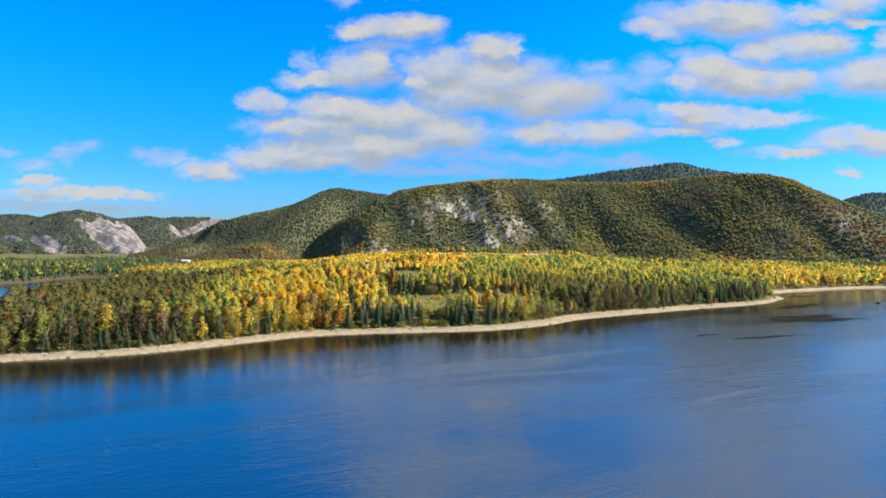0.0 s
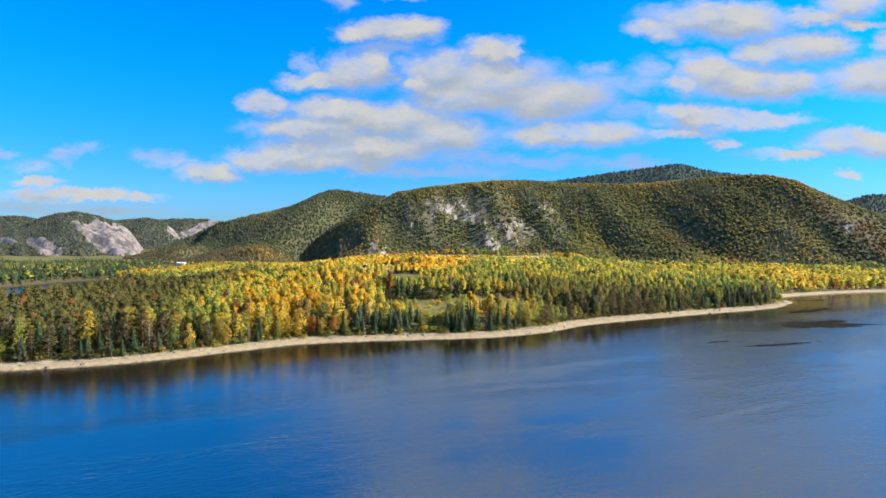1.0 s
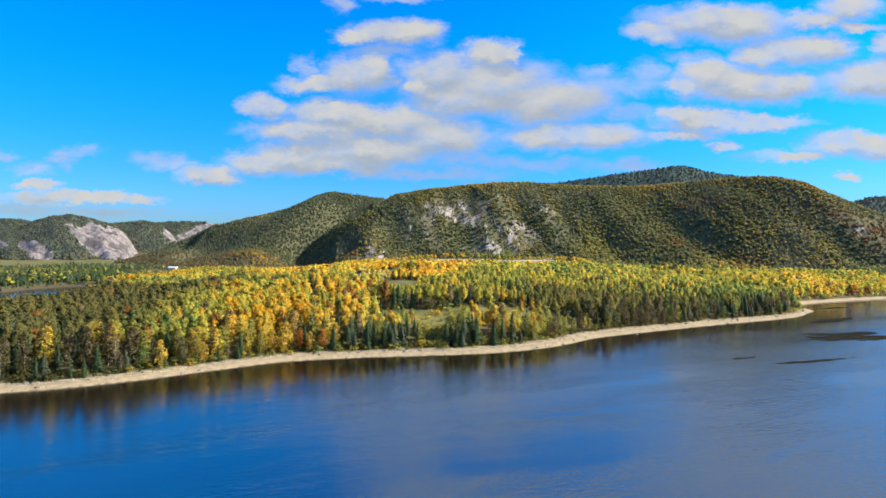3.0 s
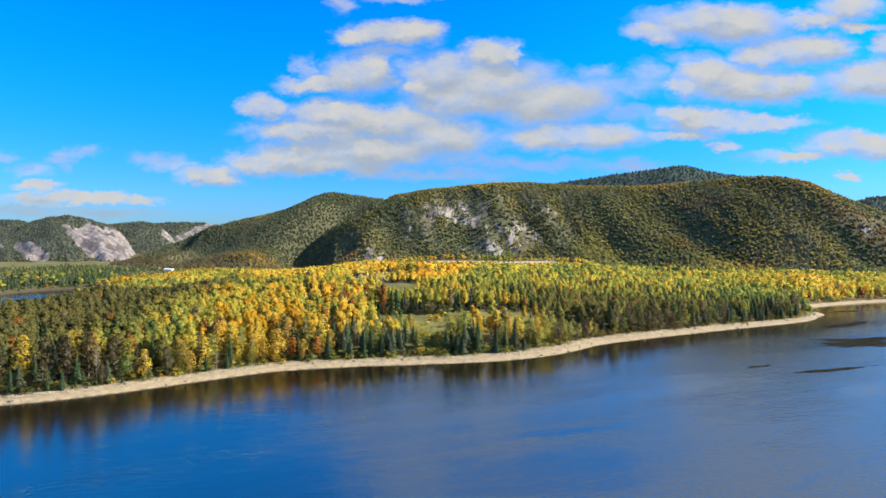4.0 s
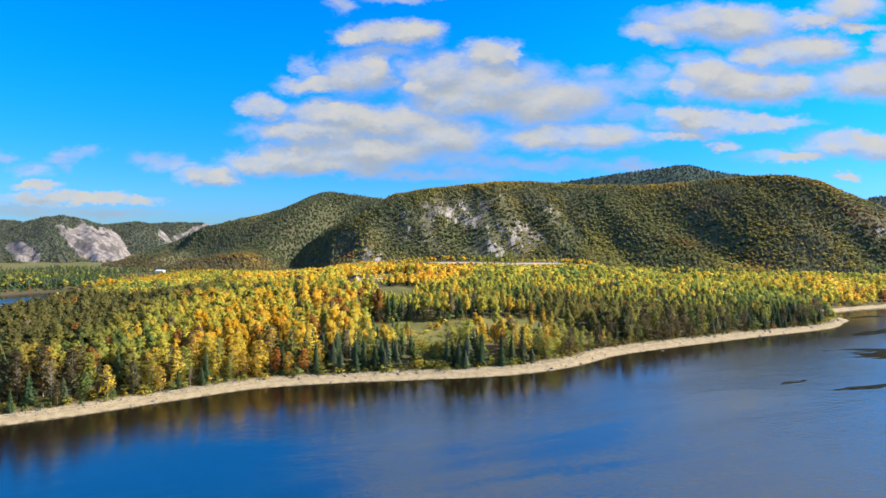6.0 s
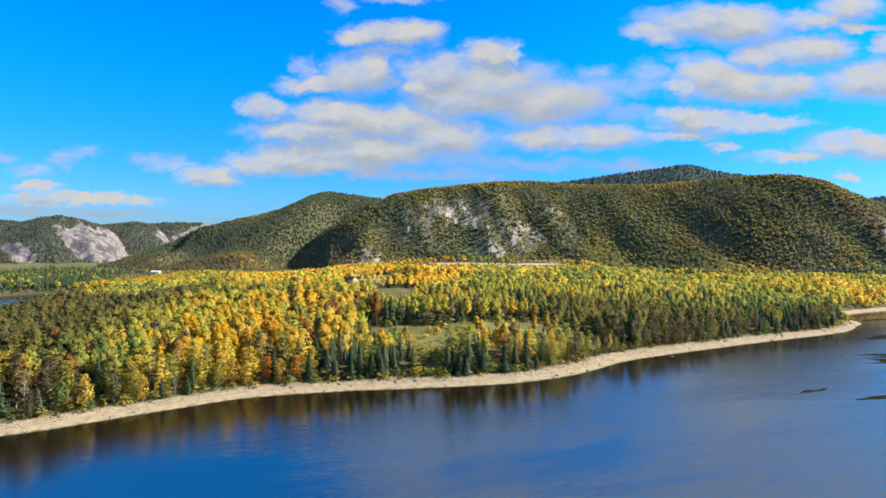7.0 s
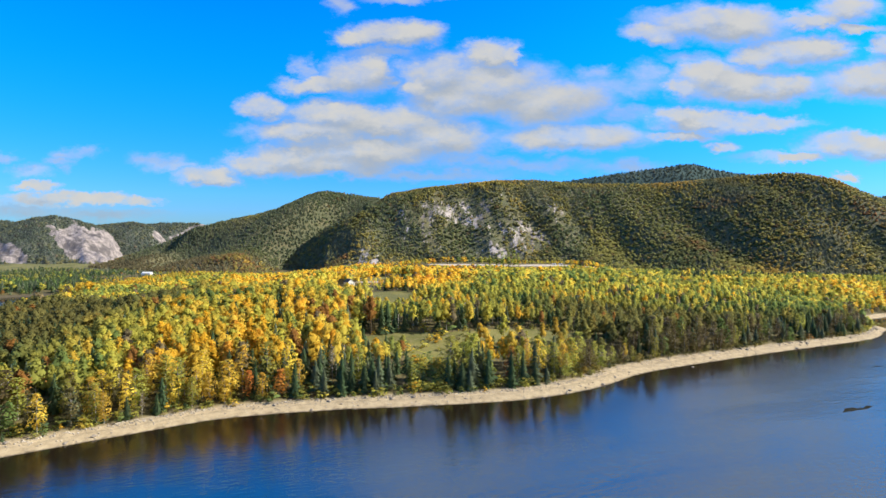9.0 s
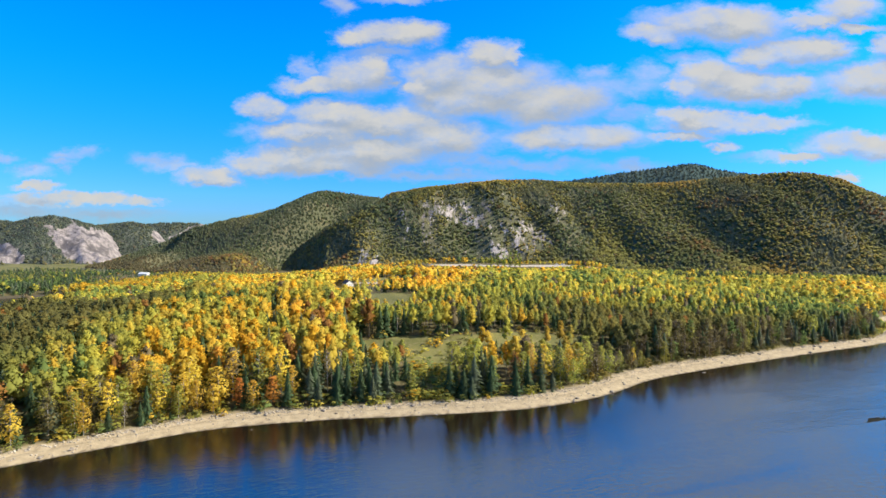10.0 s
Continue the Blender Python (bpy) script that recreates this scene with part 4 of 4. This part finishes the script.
    scatter("valley_forest", "dark mixed wood on the flat valley floor", "forest", FAR_KINDS,
            wood_spots(x, y, ground_z(x, y, d) - 0.3, 7.0 - 3.2 * ss(y, 500, 570), (0, 3, 5), rng.uniform(size=len(x)) < 0.7,
                       0.15 + 0.3 * fbm(x, y, 60, 3, 92), rng, 1.3, 0.4, 0.02, (0.06, 0.072, 0.048)))


build_plain_woods()
build_slope_woods()


# ---- the trees along the shore ----
def part(name, data, mat, parent, label=""):
    ob = mesh_object(name, data[0], data[1], mat, True, None, None, data[2])
    ob.parent = parent
    return tagged(ob, label) if label else ob


def tree_kind(label, category, crown, leaf, bark, seed, bare=0, slim=0.009):
    root = new(category.replace(" ", "_"))
    tagged(root, label, category, "trees along the shore")
    body = [stem(0.93, slim, 6)]
    if bare:
        body.append(limbs(seed, bare))
    part("trunk", join(*body), bark, root)
    part("crown", crown, leaf, root)
    return root


LEAF = {name: leaf_material(name, tone) for name, tone in (("golden_leaves", GOLD), ("amber_leaves", AMBER), ("olive_leaves", OLIVE),
        ("green_leaves", GREEN), ("spruce_needles", SPRUCE), ("grey_spruce_needles", SPRUCE_GREY), ("thin_twigs", TWIG), ("rust_leaves", RUST), ("shade_toned_leaves", (0.135, 0.110, 0.045)))}
SHORE_KINDS = {
    "gold": [tree_kind("tall birch with golden autumn leaves above the beach", "birch tree", leafy_crown(s, 20, 30, 0.15, 0.185, 0.020), LEAF["golden_leaves"], MAT_BIRCH, s, 9) for s in (31, 32, 33)],
    "amber": [tree_kind("maple with orange autumn leaves", "maple tree", leafy_crown(s, 17, 30, 0.2, 0.19, 0.024), LEAF["amber_leaves"], MAT_BARK, s, 8) for s in (34, 35)],
    "olive": [tree_kind("aspen with yellow-green leaves turning", "aspen tree", leafy_crown(s, 20, 30, 0.12, 0.195, 0.021), LEAF["olive_leaves"], MAT_BIRCH, s, 9) for s in (36, 37, 38)],
    "green": [tree_kind("alder still in green leaf at the wood's edge", "alder tree", leafy_crown(s, 15, 30, 0.06, 0.22, 0.027), LEAF["green_leaves"], MAT_BARK, s, 6) for s in (39, 40)],
    # leaf colour darkened as though a cloud shaded the tree
    "brown": [tree_kind("birch with sparse olive-brown leaves toned dark for shade", "birch tree", leafy_crown(k, 20, 26, 0.14, 0.19, 0.021), LEAF["shade_toned_leaves"], MAT_BIRCH, k, 12) for k in (48, 49, 50)],
    "rust": [tree_kind("small tree with rust-brown leaves", "cherry tree", leafy_crown(41, 14, 26, 0.1, 0.2, 0.026), LEAF["rust_leaves"], MAT_BARK, 41, 6)],
    "twig": [tree_kind("nearly bare grey-brown tree with only few leaves", "bare tree", leafy_crown(42, 16, 16, 0.15, 0.16, 0.018), LEAF["thin_twigs"], MAT_BIRCH, 42, 22)],
    "spruce": [tree_kind("dark green spruce above the beach", "spruce tree", spruce_crown(s, 24, 14, 0.20), LEAF["spruce_needles"], MAT_BARK, s) for s in (43, 44, 45)],
    "grey": [tree_kind("grey-green spruce at the wood's edge", "spruce tree", spruce_crown(s, 22, 14, 0.21), LEAF["grey_spruce_needles"], MAT_BARK, s) for s in (46, 47)],
}


def build_shore_trees():
    x, y, rng = jittered(-142, 180, 150, 330, 3.3, 201)
    d = inland(x, y)
    keep = clear_of(x, y, d) & (d < beach_width(x) + 10)
    x, y, d = x[keep], y[keep], d[keep]
    pick = np.argsort(d - beach_width(x))[:300]
    x, y, d = x[pick], y[pick], d[pick]
    spruce, turned = plain_mix(x, y, rng)
    z = ground_z(x, y, d) - 0.25
    for i in range(len(x)):
        r = rng.uniform()
        if spruce[i] or r < 0.06 + 0.12 * float(ss(x[i], -68, -90)):
            key = "grey" if rng.uniform() < 0.4 else "spruce"
        # both ends of the shore take these darker birches for the cloud shade
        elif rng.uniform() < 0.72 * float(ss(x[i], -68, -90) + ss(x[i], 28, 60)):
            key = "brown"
        elif r > 0.93:
            key = "twig" if r > 0.965 else "rust" if r < 0.94 else "olive"
        else:
            # here too shade is put into colour: leaves turn less at both ends
            turned[i] -= 0.16 * float(ss(x[i], -58, -98)) + 0.14 * float(ss(x[i], 40, 75))
            key = "green" if turned[i] < 0.02 else "olive" if turned[i] < 0.46 else "gold" if turned[i] < 0.98 else "amber"
        kind = SHORE_KINDS[key][rng.integers(0, len(SHORE_KINDS[key]))]
        edge = float(ss(d[i] - beach_width(x[i]), 0.0, 7.0))
        h = (0.62 + 0.38 * edge) * float(tall(x[i:i + 1], y[i:i + 1])[0]) * rng.uniform(0.78, 1.25)
        if key in ("grey", "spruce"):
            h *= 0.85
        w = h * rng.uniform(0.9, 1.25)
        m = pose(x[i], y[i], z[i], rng.uniform(-2, 2), rng.uniform(-2, 2), rng.uniform(0, 360)) @ Matrix.Diagonal((w, w, h, 1))
        copy_thing(kind, m)
    for kinds in SHORE_KINDS.values():
        for k in kinds:
            for o in (*k.children_recursive, k):
                bpy.data.objects.remove(o)


build_shore_trees()


def build_marked_trees():
    """Red maples on the eastern shore, and a row of lime-green poplars before the terrace."""
    red = tree_kind("maple with crimson autumn leaves on the far shore", "maple tree", leafy_crown(61, 12, 22, 0.1, 0.24, 0.035), leaf_material("crimson_leaves", RED), MAT_BARK, 61, 5)
    lime = tree_kind("slender poplar with lime-green leaves by the terrace", "poplar tree", leafy_crown(62, 14, 20, 0.05, 0.13, 0.03), leaf_material("lime_leaves", (0.30, 0.36, 0.06)), MAT_BARK, 62, 5)
    rng = np.random.default_rng(601)
    for kind, spots in ((red, ((256, 383, 5.5), (262, 385, 4.6), (232, 372, 5.0))), (lime, ((44, 561, 12.5), (49, 562, 14.0), (54, 560, 13.4), (59, 562, 14.6), (62, 561, 12.4), (38, 562, 10.5)))):
        for x, y, h in spots:
            z = float(ground_z(np.array([float(x)]), np.array([float(y)]))[0])
            copy_thing(kind, pose(x, y, z - 0.2, 0, 0, rng.uniform(0, 360)) @ Matrix.Diagonal((h, h, h, 1)))
        for o in (*kind.children_recursive, kind):
            bpy.data.objects.remove(o)


build_marked_trees()


def build_shrubs():
    """Low bushes along the top of the beach and round the clearings."""
    kinds = [(*leafy_crown(s, 7, 9, 0.0, 0.42, 0.075), 0) for s in (51, 52)] + [(*spruce_crown(53, 6, 7, 0.26, 0.0), 0)]
    x, y, rng = jittered(-142, 196, 150, 345, 1.5, 301)
    d = inland(x, y)
    keep = (d > beach_width(x) - 0.2) & (d < beach_width(x) + 4.5) & (rng.uniform(size=len(x)) < 0.62)
    x, y, d = x[keep], y[keep], d[keep]
    x2, y2, _ = jittered(-60, 70, 214, 300, 2.4, 302)
    m = meadow(x2, y2)
    gap = (x2 > -9) & (x2 < 1) & (y2 < 236) & (rng.uniform(size=len(x2)) < 0.75)
    keep = gap | ((m > 0.03) & (m < 0.75)) | ((m > 0.5) & (rng.uniform(size=len(x2)) < 0.05))
    x, y = np.concatenate([x, x2[keep]]), np.concatenate([y, y2[keep]])
    d = inland(x, y)
    h = rng.uniform(0.9, 2.4, len(x)) * (1 + 0.5 * ((x > -9) & (x < 1) & (y > 214)))
    scatter("shrubs", "low alder and willow bushes along the wood's edge", "shrub", kinds,
            wood_spots(x, y, ground_z(x, y, d) - 0.15, h, (0, 2, 3), rng.uniform(size=len(x)) < 0.1, 0.22 + 0.25 * rng.normal(size=len(x)), rng, 1.25, 0.15))


build_shrubs()


# ---- buildings and small things ----
MAT_WHITE = plain_material("white_painted_boards", (0.72, 0.71, 0.68), 0.6, 0.08, 2.0)
MAT_ROOF = plain_material("dark_shingle_roof", (0.055, 0.058, 0.070), 0.8, 0.3, 3.0)
MAT_TIN = plain_material("pale_metal_roof", (0.62, 0.64, 0.66), 0.45, 0.08, 1.0)
MAT_PANE = plain_material("dark_window_pane", (0.03, 0.035, 0.04), 0.15, 0.1, 1.0)
MAT_POLE = plain_material("weathered_pole_wood", (0.30, 0.27, 0.23), 0.9, 0.25, 4.0)
MAT_STONE = plain_material("grey_brown_beach_stone", (0.22, 0.19, 0.155), 0.9, 0.4, 1.3)
MAT_COBBLE = plain_material("pale_beach_cobble", (0.33, 0.295, 0.245), 0.9, 0.35, 0.7)
MAT_DRIFT = plain_material("bleached_driftwood", (0.40, 0.36, 0.30), 0.9, 0.25, 3.0)
MAT_MUD = plain_material("wet_dark_river_mud", (0.020, 0.020, 0.016), 0.95, 0.5, 0.5, 0.0, 0.0)
MAT_TYRE = plain_material("black_rubber", (0.02, 0.02, 0.02), 0.9, 0.1, 5.0)


def box_data(w, l, h, at=(0, 0, 0), bevel=0.03):
    """A bevelled box standing on the point at."""
    bm = bmesh.new()
    bmesh.ops.create_cube(bm, size=1.0)
    bmesh.ops.scale(bm, vec=(w, l, h), verts=bm.verts)
    bmesh.ops.translate(bm, vec=Vector(at) + Vector((0, 0, h / 2)), verts=bm.verts)
    if bevel:
        bmesh.ops.bevel(bm, geom=bm.edges[:], offset=min(bevel, w / 4, l / 4, h / 4), segments=1, affect="EDGES")
    return bm


def piece(name, bm, mat, parent, label=""):
    """Links a bmesh as one part of a thing."""
    me = bpy.data.meshes.new(name)
    bm.to_mesh(me)
    bm.free()
    me.materials.append(mat)
    ob = new(name, me)
    ob.parent = parent
    return tagged(ob, label) if label else ob


def prism(w, l, low, high, over):
    """A gable roof: two thick slopes meeting at a ridge along y."""
    bm = bmesh.new()
    half = w / 2 + over
    drop = (high - low) * half / (w / 2)
    prof = [(-half, high - drop), (0, high), (half, high - drop), (half, high - drop - 0.18), (0, high - 0.2), (-half, high - drop - 0.18)]
    rows = [[bm.verts.new((x, y, z)) for x, z in prof] for y in (-l / 2 - over, l / 2 + over)]
    for k in range(6):
        bm.faces.new((rows[0][k], rows[0][(k + 1) % 6], rows[1][(k + 1) % 6], rows[1][k]))
    for r in rows:
        bm.faces.new((r[0], r[1], r[4], r[5]))
        bm.faces.new((r[1], r[2], r[3], r[4]))
    bmesh.ops.recalc_face_normals(bm, faces=bm.faces)
    return bm


def gable_walls(w, l, low, high):
    bm = bmesh.new()
    prof = [(-w / 2, 0), (w / 2, 0), (w / 2, low), (0, high - 0.22), (-w / 2, low)]
    rows = [[bm.verts.new((x, y, z)) for x, z in prof] for y in (-l / 2, l / 2)]
    for k in range(5):
        bm.faces.new((rows[0][k], rows[0][(k + 1) % 5], rows[1][(k + 1) % 5], rows[1][k]))
    bm.faces.new(rows[0])
    bm.faces.new(rows[1])
    bmesh.ops.recalc_face_normals(bm, faces=bm.faces)
    return bm


def true_size(x, y, z, turn):
    """The pose of a thing that is built in metres."""
    return pose(x, y, z, 0, 0, turn) @ Matrix.Scale(1 / UNIT, 4)


def house(name, label, category, x, y, turn, w, l, low, high, roof, windows=3, sink=0.1):
    root = tagged(new(name), label, category)
    piece("wall", gable_walls(w, l, low, high), MAT_WHITE, root)
    piece("roof", prism(w, l, low, high, 0.35), roof, root)
    for k in range(windows):
        for side in (-1, 1):
            wx = (k - (windows - 1) / 2) * w / (windows + 0.4)
            win = piece("window", box_data(0.9, 0.08, 1.1, (wx, side * (l / 2 + 0.03), low * 0.38), 0.01), MAT_WHITE, root)
            piece("pane", box_data(0.72, 0.04, 0.92, (wx, side * (l / 2 + 0.075), low * 0.38 + 0.09), 0.0), MAT_PANE, win)
    piece("door", box_data(0.08, 0.95, 2.05, (w / 2 + 0.03, 0, 0.05), 0.01), MAT_POLE, root)
    if high - low > 1.5:
        piece("chimney", box_data(0.7, 0.7, 1.5, (w * 0.12, l * 0.2, high - 0.5), 0.02), MAT_STONE, root)
    z = float(ground_z(np.array([x]), np.array([y]))[0])
    root.matrix_world = true_size(x, y, z - sink, turn)
    return root


house("house", "small white house with a dark gable roof in the trees", "house", -55.5, 402, 34, 7.0, 9.0, 3.6, 6.2, MAT_ROOF)
house("barn", "long white low barn with a pale metal roof", "barn", -277, 602, 78, 7.5, 14.5, 3.2, 4.8, MAT_TIN)
house("shed", "small white shed among young trees", "shed", 9, 311, 20, 4.2, 5.0, 2.6, 4.2, MAT_TIN, 1)
house("shed", "low white shed in the clearing", "shed", 5.2, 309, -10, 3.2, 3.8, 2.4, 3.4, MAT_TIN, 1)


def pole(x, y, height):
    root = tagged(new("utility_pole"), "weathered wooden utility pole with a crossarm", "utility pole", "poles by the clearing")
    bm = bmesh.new()
    bmesh.ops.create_cone(bm, cap_ends=True, segments=10, radius1=0.16, radius2=0.10, depth=height)
    bmesh.ops.translate(bm, vec=(0, 0, height / 2), verts=bm.verts)
    piece("post", bm, MAT_POLE, root)
    piece("crossarm", box_data(1.9, 0.12, 0.14, (0, 0.12, height - 0.75), 0.01), MAT_POLE, root)
    for k in (-0.8, 0.0, 0.8):
        bm = bmesh.new()
        bmesh.ops.create_cone(bm, cap_ends=True, segments=8, radius1=0.06, radius2=0.04, depth=0.2)
        bmesh.ops.translate(bm, vec=(k, 0.12, height - 0.51), verts=bm.verts)
        piece("insulator", bm, MAT_WHITE, root)
    root.matrix_world = true_size(x, y, float(ground_z(np.array([x]), np.array([y]))[0]) - 0.1, 25)


pole(-15.5, 262, 10.0)
pole(-38, 436, 10.5)


def van(x, y, turn):
    root = tagged(new("van"), "white van parked on the gravel terrace", "van", "vehicles on the terrace")
    piece("body", box_data(1.9, 4.9, 1.2, (0, 0, 0.35), 0.12), MAT_WHITE, root)
    piece("cabin", box_data(1.8, 3.6, 0.85, (0, -0.5, 1.53), 0.2), MAT_WHITE, root)
    piece("windscreen", box_data(1.5, 0.06, 0.55, (0, 1.32, 1.66), 0.02), MAT_PANE, root)
    for sx in (-1, 1):
        piece("side_window", box_data(0.05, 2.4, 0.5, (sx * 0.9, -0.4, 1.68), 0.01), MAT_PANE, root)
        for sy in (-1.5, 1.5):
            bm = bmesh.new()
            bmesh.ops.create_cone(bm, cap_ends=True, segments=14, radius1=0.36, radius2=0.36, depth=0.24)
            bmesh.ops.rotate(bm, cent=(0, 0, 0), matrix=Matrix.Rotation(radians(90), 3, "Y"), verts=bm.verts)
            bmesh.ops.translate(bm, vec=(sx * 0.86, sy, 0.36), verts=bm.verts)
            piece("wheel", bm, MAT_TYRE, root)
    root.matrix_world = true_size(x, y, float(ground_z(np.array([x]), np.array([y]))[0]) - 0.03, turn)


van(101, 574, 80)
van(96, 577, 95)


def boulder_mesh(seed):
    rng = np.random.default_rng(seed)
    bm = bmesh.new()
    bmesh.ops.create_icosphere(bm, subdivisions=2, radius=0.5)
    for v in bm.verts:
        p = v.co * 2.2 + Vector((seed, 0, 0))
        v.co *= 1 + 0.35 * noise.noise(p)
        v.co.z *= 0.62
    me = bpy.data.meshes.new("boulder")
    bm.to_mesh(me)
    bm.free()
    me.materials.append(MAT_STONE)
    return me


def build_boulders():
    meshes = [boulder_mesh(k) for k in range(5)]
    rng = np.random.default_rng(401)
    made = 0
    while made < 110:
        k = rng.integers(0, len(SHORE) - 1)
        a, b = SHORE[k], SHORE[k + 1]
        if a[0] < -140 or a[0] > 190 or a[1] > 335:
            continue
        e = (b - a) / max(np.linalg.norm(b - a), 1e-6)
        side = np.array([-e[1], e[0]])
        t, u = rng.uniform(), rng.uniform(-0.9, 0.95) ** 1.0
        p = a + (b - a) * t + side * u * float(beach_width(a[0]))
        if u < 0 and rng.uniform() < 0.6:
            continue
        size = 0.35 + 0.9 * rng.uniform() ** 3
        ob = new("boulder", meshes[rng.integers(0, 5)])
        z = float(ground_z(np.array([p[0]]), np.array([p[1]]))[0])
        ob.matrix_world = pose(p[0], p[1], z + 0.12 * size, 0, 0, rng.uniform(0, 360)) @ Matrix.Diagonal((size, size * rng.uniform(0.7, 1.3), size, 1))
        tagged(ob, "rounded grey-brown boulder lying on the beach", "boulder", "boulders on the beach")
        made += 1
    dark = boulder_mesh(7)
    dark.materials[0] = MAT_MUD
    ob = new("boulder", dark)
    ob.matrix_world = pose(231, 303, 0.0, 0, 0, 40) @ Matrix.Diagonal((3.4, 1.8, 1.9, 1))
    tagged(ob, "large dark boulder standing out of the shallow water", "boulder")


def build_cobbles():
    """A strip of pale cobbles along the upper beach, too many to count."""
    rng = np.random.default_rng(403)
    ball, faces = solid(1)
    way = SHORE[(SHORE[:, 0] > -142) & (SHORE[:, 0] < 190) & (SHORE[:, 1] < 330)]
    k = rng.integers(0, len(way) - 1, 3600)
    e = unit(way[k + 1] - way[k])
    across = np.where(rng.uniform(size=len(k)) < 0.75, rng.uniform(0.72, 1.03, len(k)), rng.uniform(0.08, 0.9, len(k)))
    p = way[k] + (way[k + 1] - way[k]) * rng.uniform(size=(len(k), 1)) + np.stack([-e[:, 1], e[:, 0]], 1) * (across * beach_width(way[k, 0]))[:, None]
    size = rng.uniform(0.06, 0.21, len(k)) * rng.uniform(0.6, 1.2, len(k))
    z = ground_z(p[:, 0], p[:, 1]) + size * 0.2
    shape = ball[None] * rng.uniform(0.75, 1.25, (len(k), len(ball), 1)) * np.array([1.2, 1.0, 0.65]) * size[:, None, None]
    verts = shape + np.column_stack([p, z])[:, None, :]
    f = faces[None] + (np.arange(len(k)) * len(ball))[:, None, None]
    ob = mesh_object("cobbles", verts.reshape(-1, 3), f.reshape(-1, 3), MAT_COBBLE)
    tagged(ob, "pale grey cobbles strewn along the top of the beach", "stones", kind="stuff")


def build_driftwood():
    rng = np.random.default_rng(402)
    made = 0
    while made < 60:
        k = rng.integers(0, len(SHORE) - 1)
        a, b = SHORE[k], SHORE[k + 1]
        if a[0] < -140 or a[0] > 180 or a[1] > 320:
            continue
        e = (b - a) / max(np.linalg.norm(b - a), 1e-6)
        side = np.array([-e[1], e[0]])
        p = a + (b - a) * rng.uniform() + side * float(beach_width(a[0])) * rng.uniform(0.72, 1.0)
        length, r = rng.uniform(0.8, 2.8), rng.uniform(0.06, 0.13)
        bm = bmesh.new()
        bmesh.ops.create_cone(bm, cap_ends=True, segments=7, radius1=r, radius2=r * 0.45, depth=length)
        bmesh.ops.subdivide_edges(bm, edges=[ed for ed in bm.edges if abs(ed.verts[0].co.z - ed.verts[1].co.z) > length / 2], cuts=3)
        for v in bm.verts:
            v.co.x += 0.10 * length * (v.co.z / length) ** 2 + 0.03 * noise.noise(v.co * 3 + Vector((made, 0, 0)))
        me = bpy.data.meshes.new("driftwood_log")
        bm.to_mesh(me)
        bm.free()
        me.materials.append(MAT_DRIFT)
        ob = new("driftwood_log", me)
        z = float(ground_z(np.array([p[0]]), np.array([p[1]]))[0])
        heading = math.degrees(math.atan2(e[1], e[0])) + rng.uniform(-25, 25)
        ob.matrix_world = pose(p[0], p[1], z + r * 0.7, 0, 90, heading)
        tagged(ob, "bleached driftwood log washed up along the beach", "driftwood", "driftwood on the beach")
        made += 1


def build_mud_bank(cx, cy, a, b, turn, seed, label, lift=0.29):
    """A low bank of dark mud that just breaks the surface in long streaks."""
    xs, ys = np.arange(-a, a + 0.1, 0.9), np.arange(-b, b + 0.1, 0.35)
    gx, gy = np.meshgrid(xs, ys)
    r = np.hypot(gx / a, gy / b)
    z = lift - 0.48 * r ** 1.5 + 0.55 * fbm(gx * 0.16 + 0.25 * gy, gy, 3.0, 4, seed) + 0.14 * fbm(gx * 0.4, gy, 1.2, 2, seed + 1)
    z = np.clip(z, -0.5, 0.16)
    z = np.where(r > 0.97, -0.5, z)
    ob = mesh_object("mud_bank", np.stack([gx, gy, z], -1).reshape(-1, 3), grid_faces(len(xs), len(ys)), MAT_MUD)
    ob.matrix_world = pose(cx, cy, 0, 0, 0, turn)
    tagged(ob, label, "mud bank", "mud banks off the point")


build_boulders()
build_driftwood()
build_cobbles()
build_mud_bank(157, 245, 32, 12, 7, 501, "long dark mud bank just breaking the calm water")
# the next two are dark reflection streaks on the water, built as mud
build_mud_bank(107, 212, 28, 2.6, 31, 505, "narrow dark streak of reflection, built as low mud", 0.08)
build_mud_bank(122, 204, 40, 2.4, 18, 509, "thin dark streak of reflection, built as a mud bar", 0.17)
build_mud_bank(183, 290, 20, 4.0, 26, 513, "dark wet mud flat off the wooded point")
build_mud_bank(214, 335, 22, 3.5, 14, 517, "low weedy spit reaching out from the point")


# ---- from plan units to metres ----
for ob in list(scene.objects):
    if ob.parent is None and ob.type in {"MESH", "EMPTY"}:
        ob.matrix_basis = Matrix.Scale(UNIT, 4) @ ob.matrix_basis
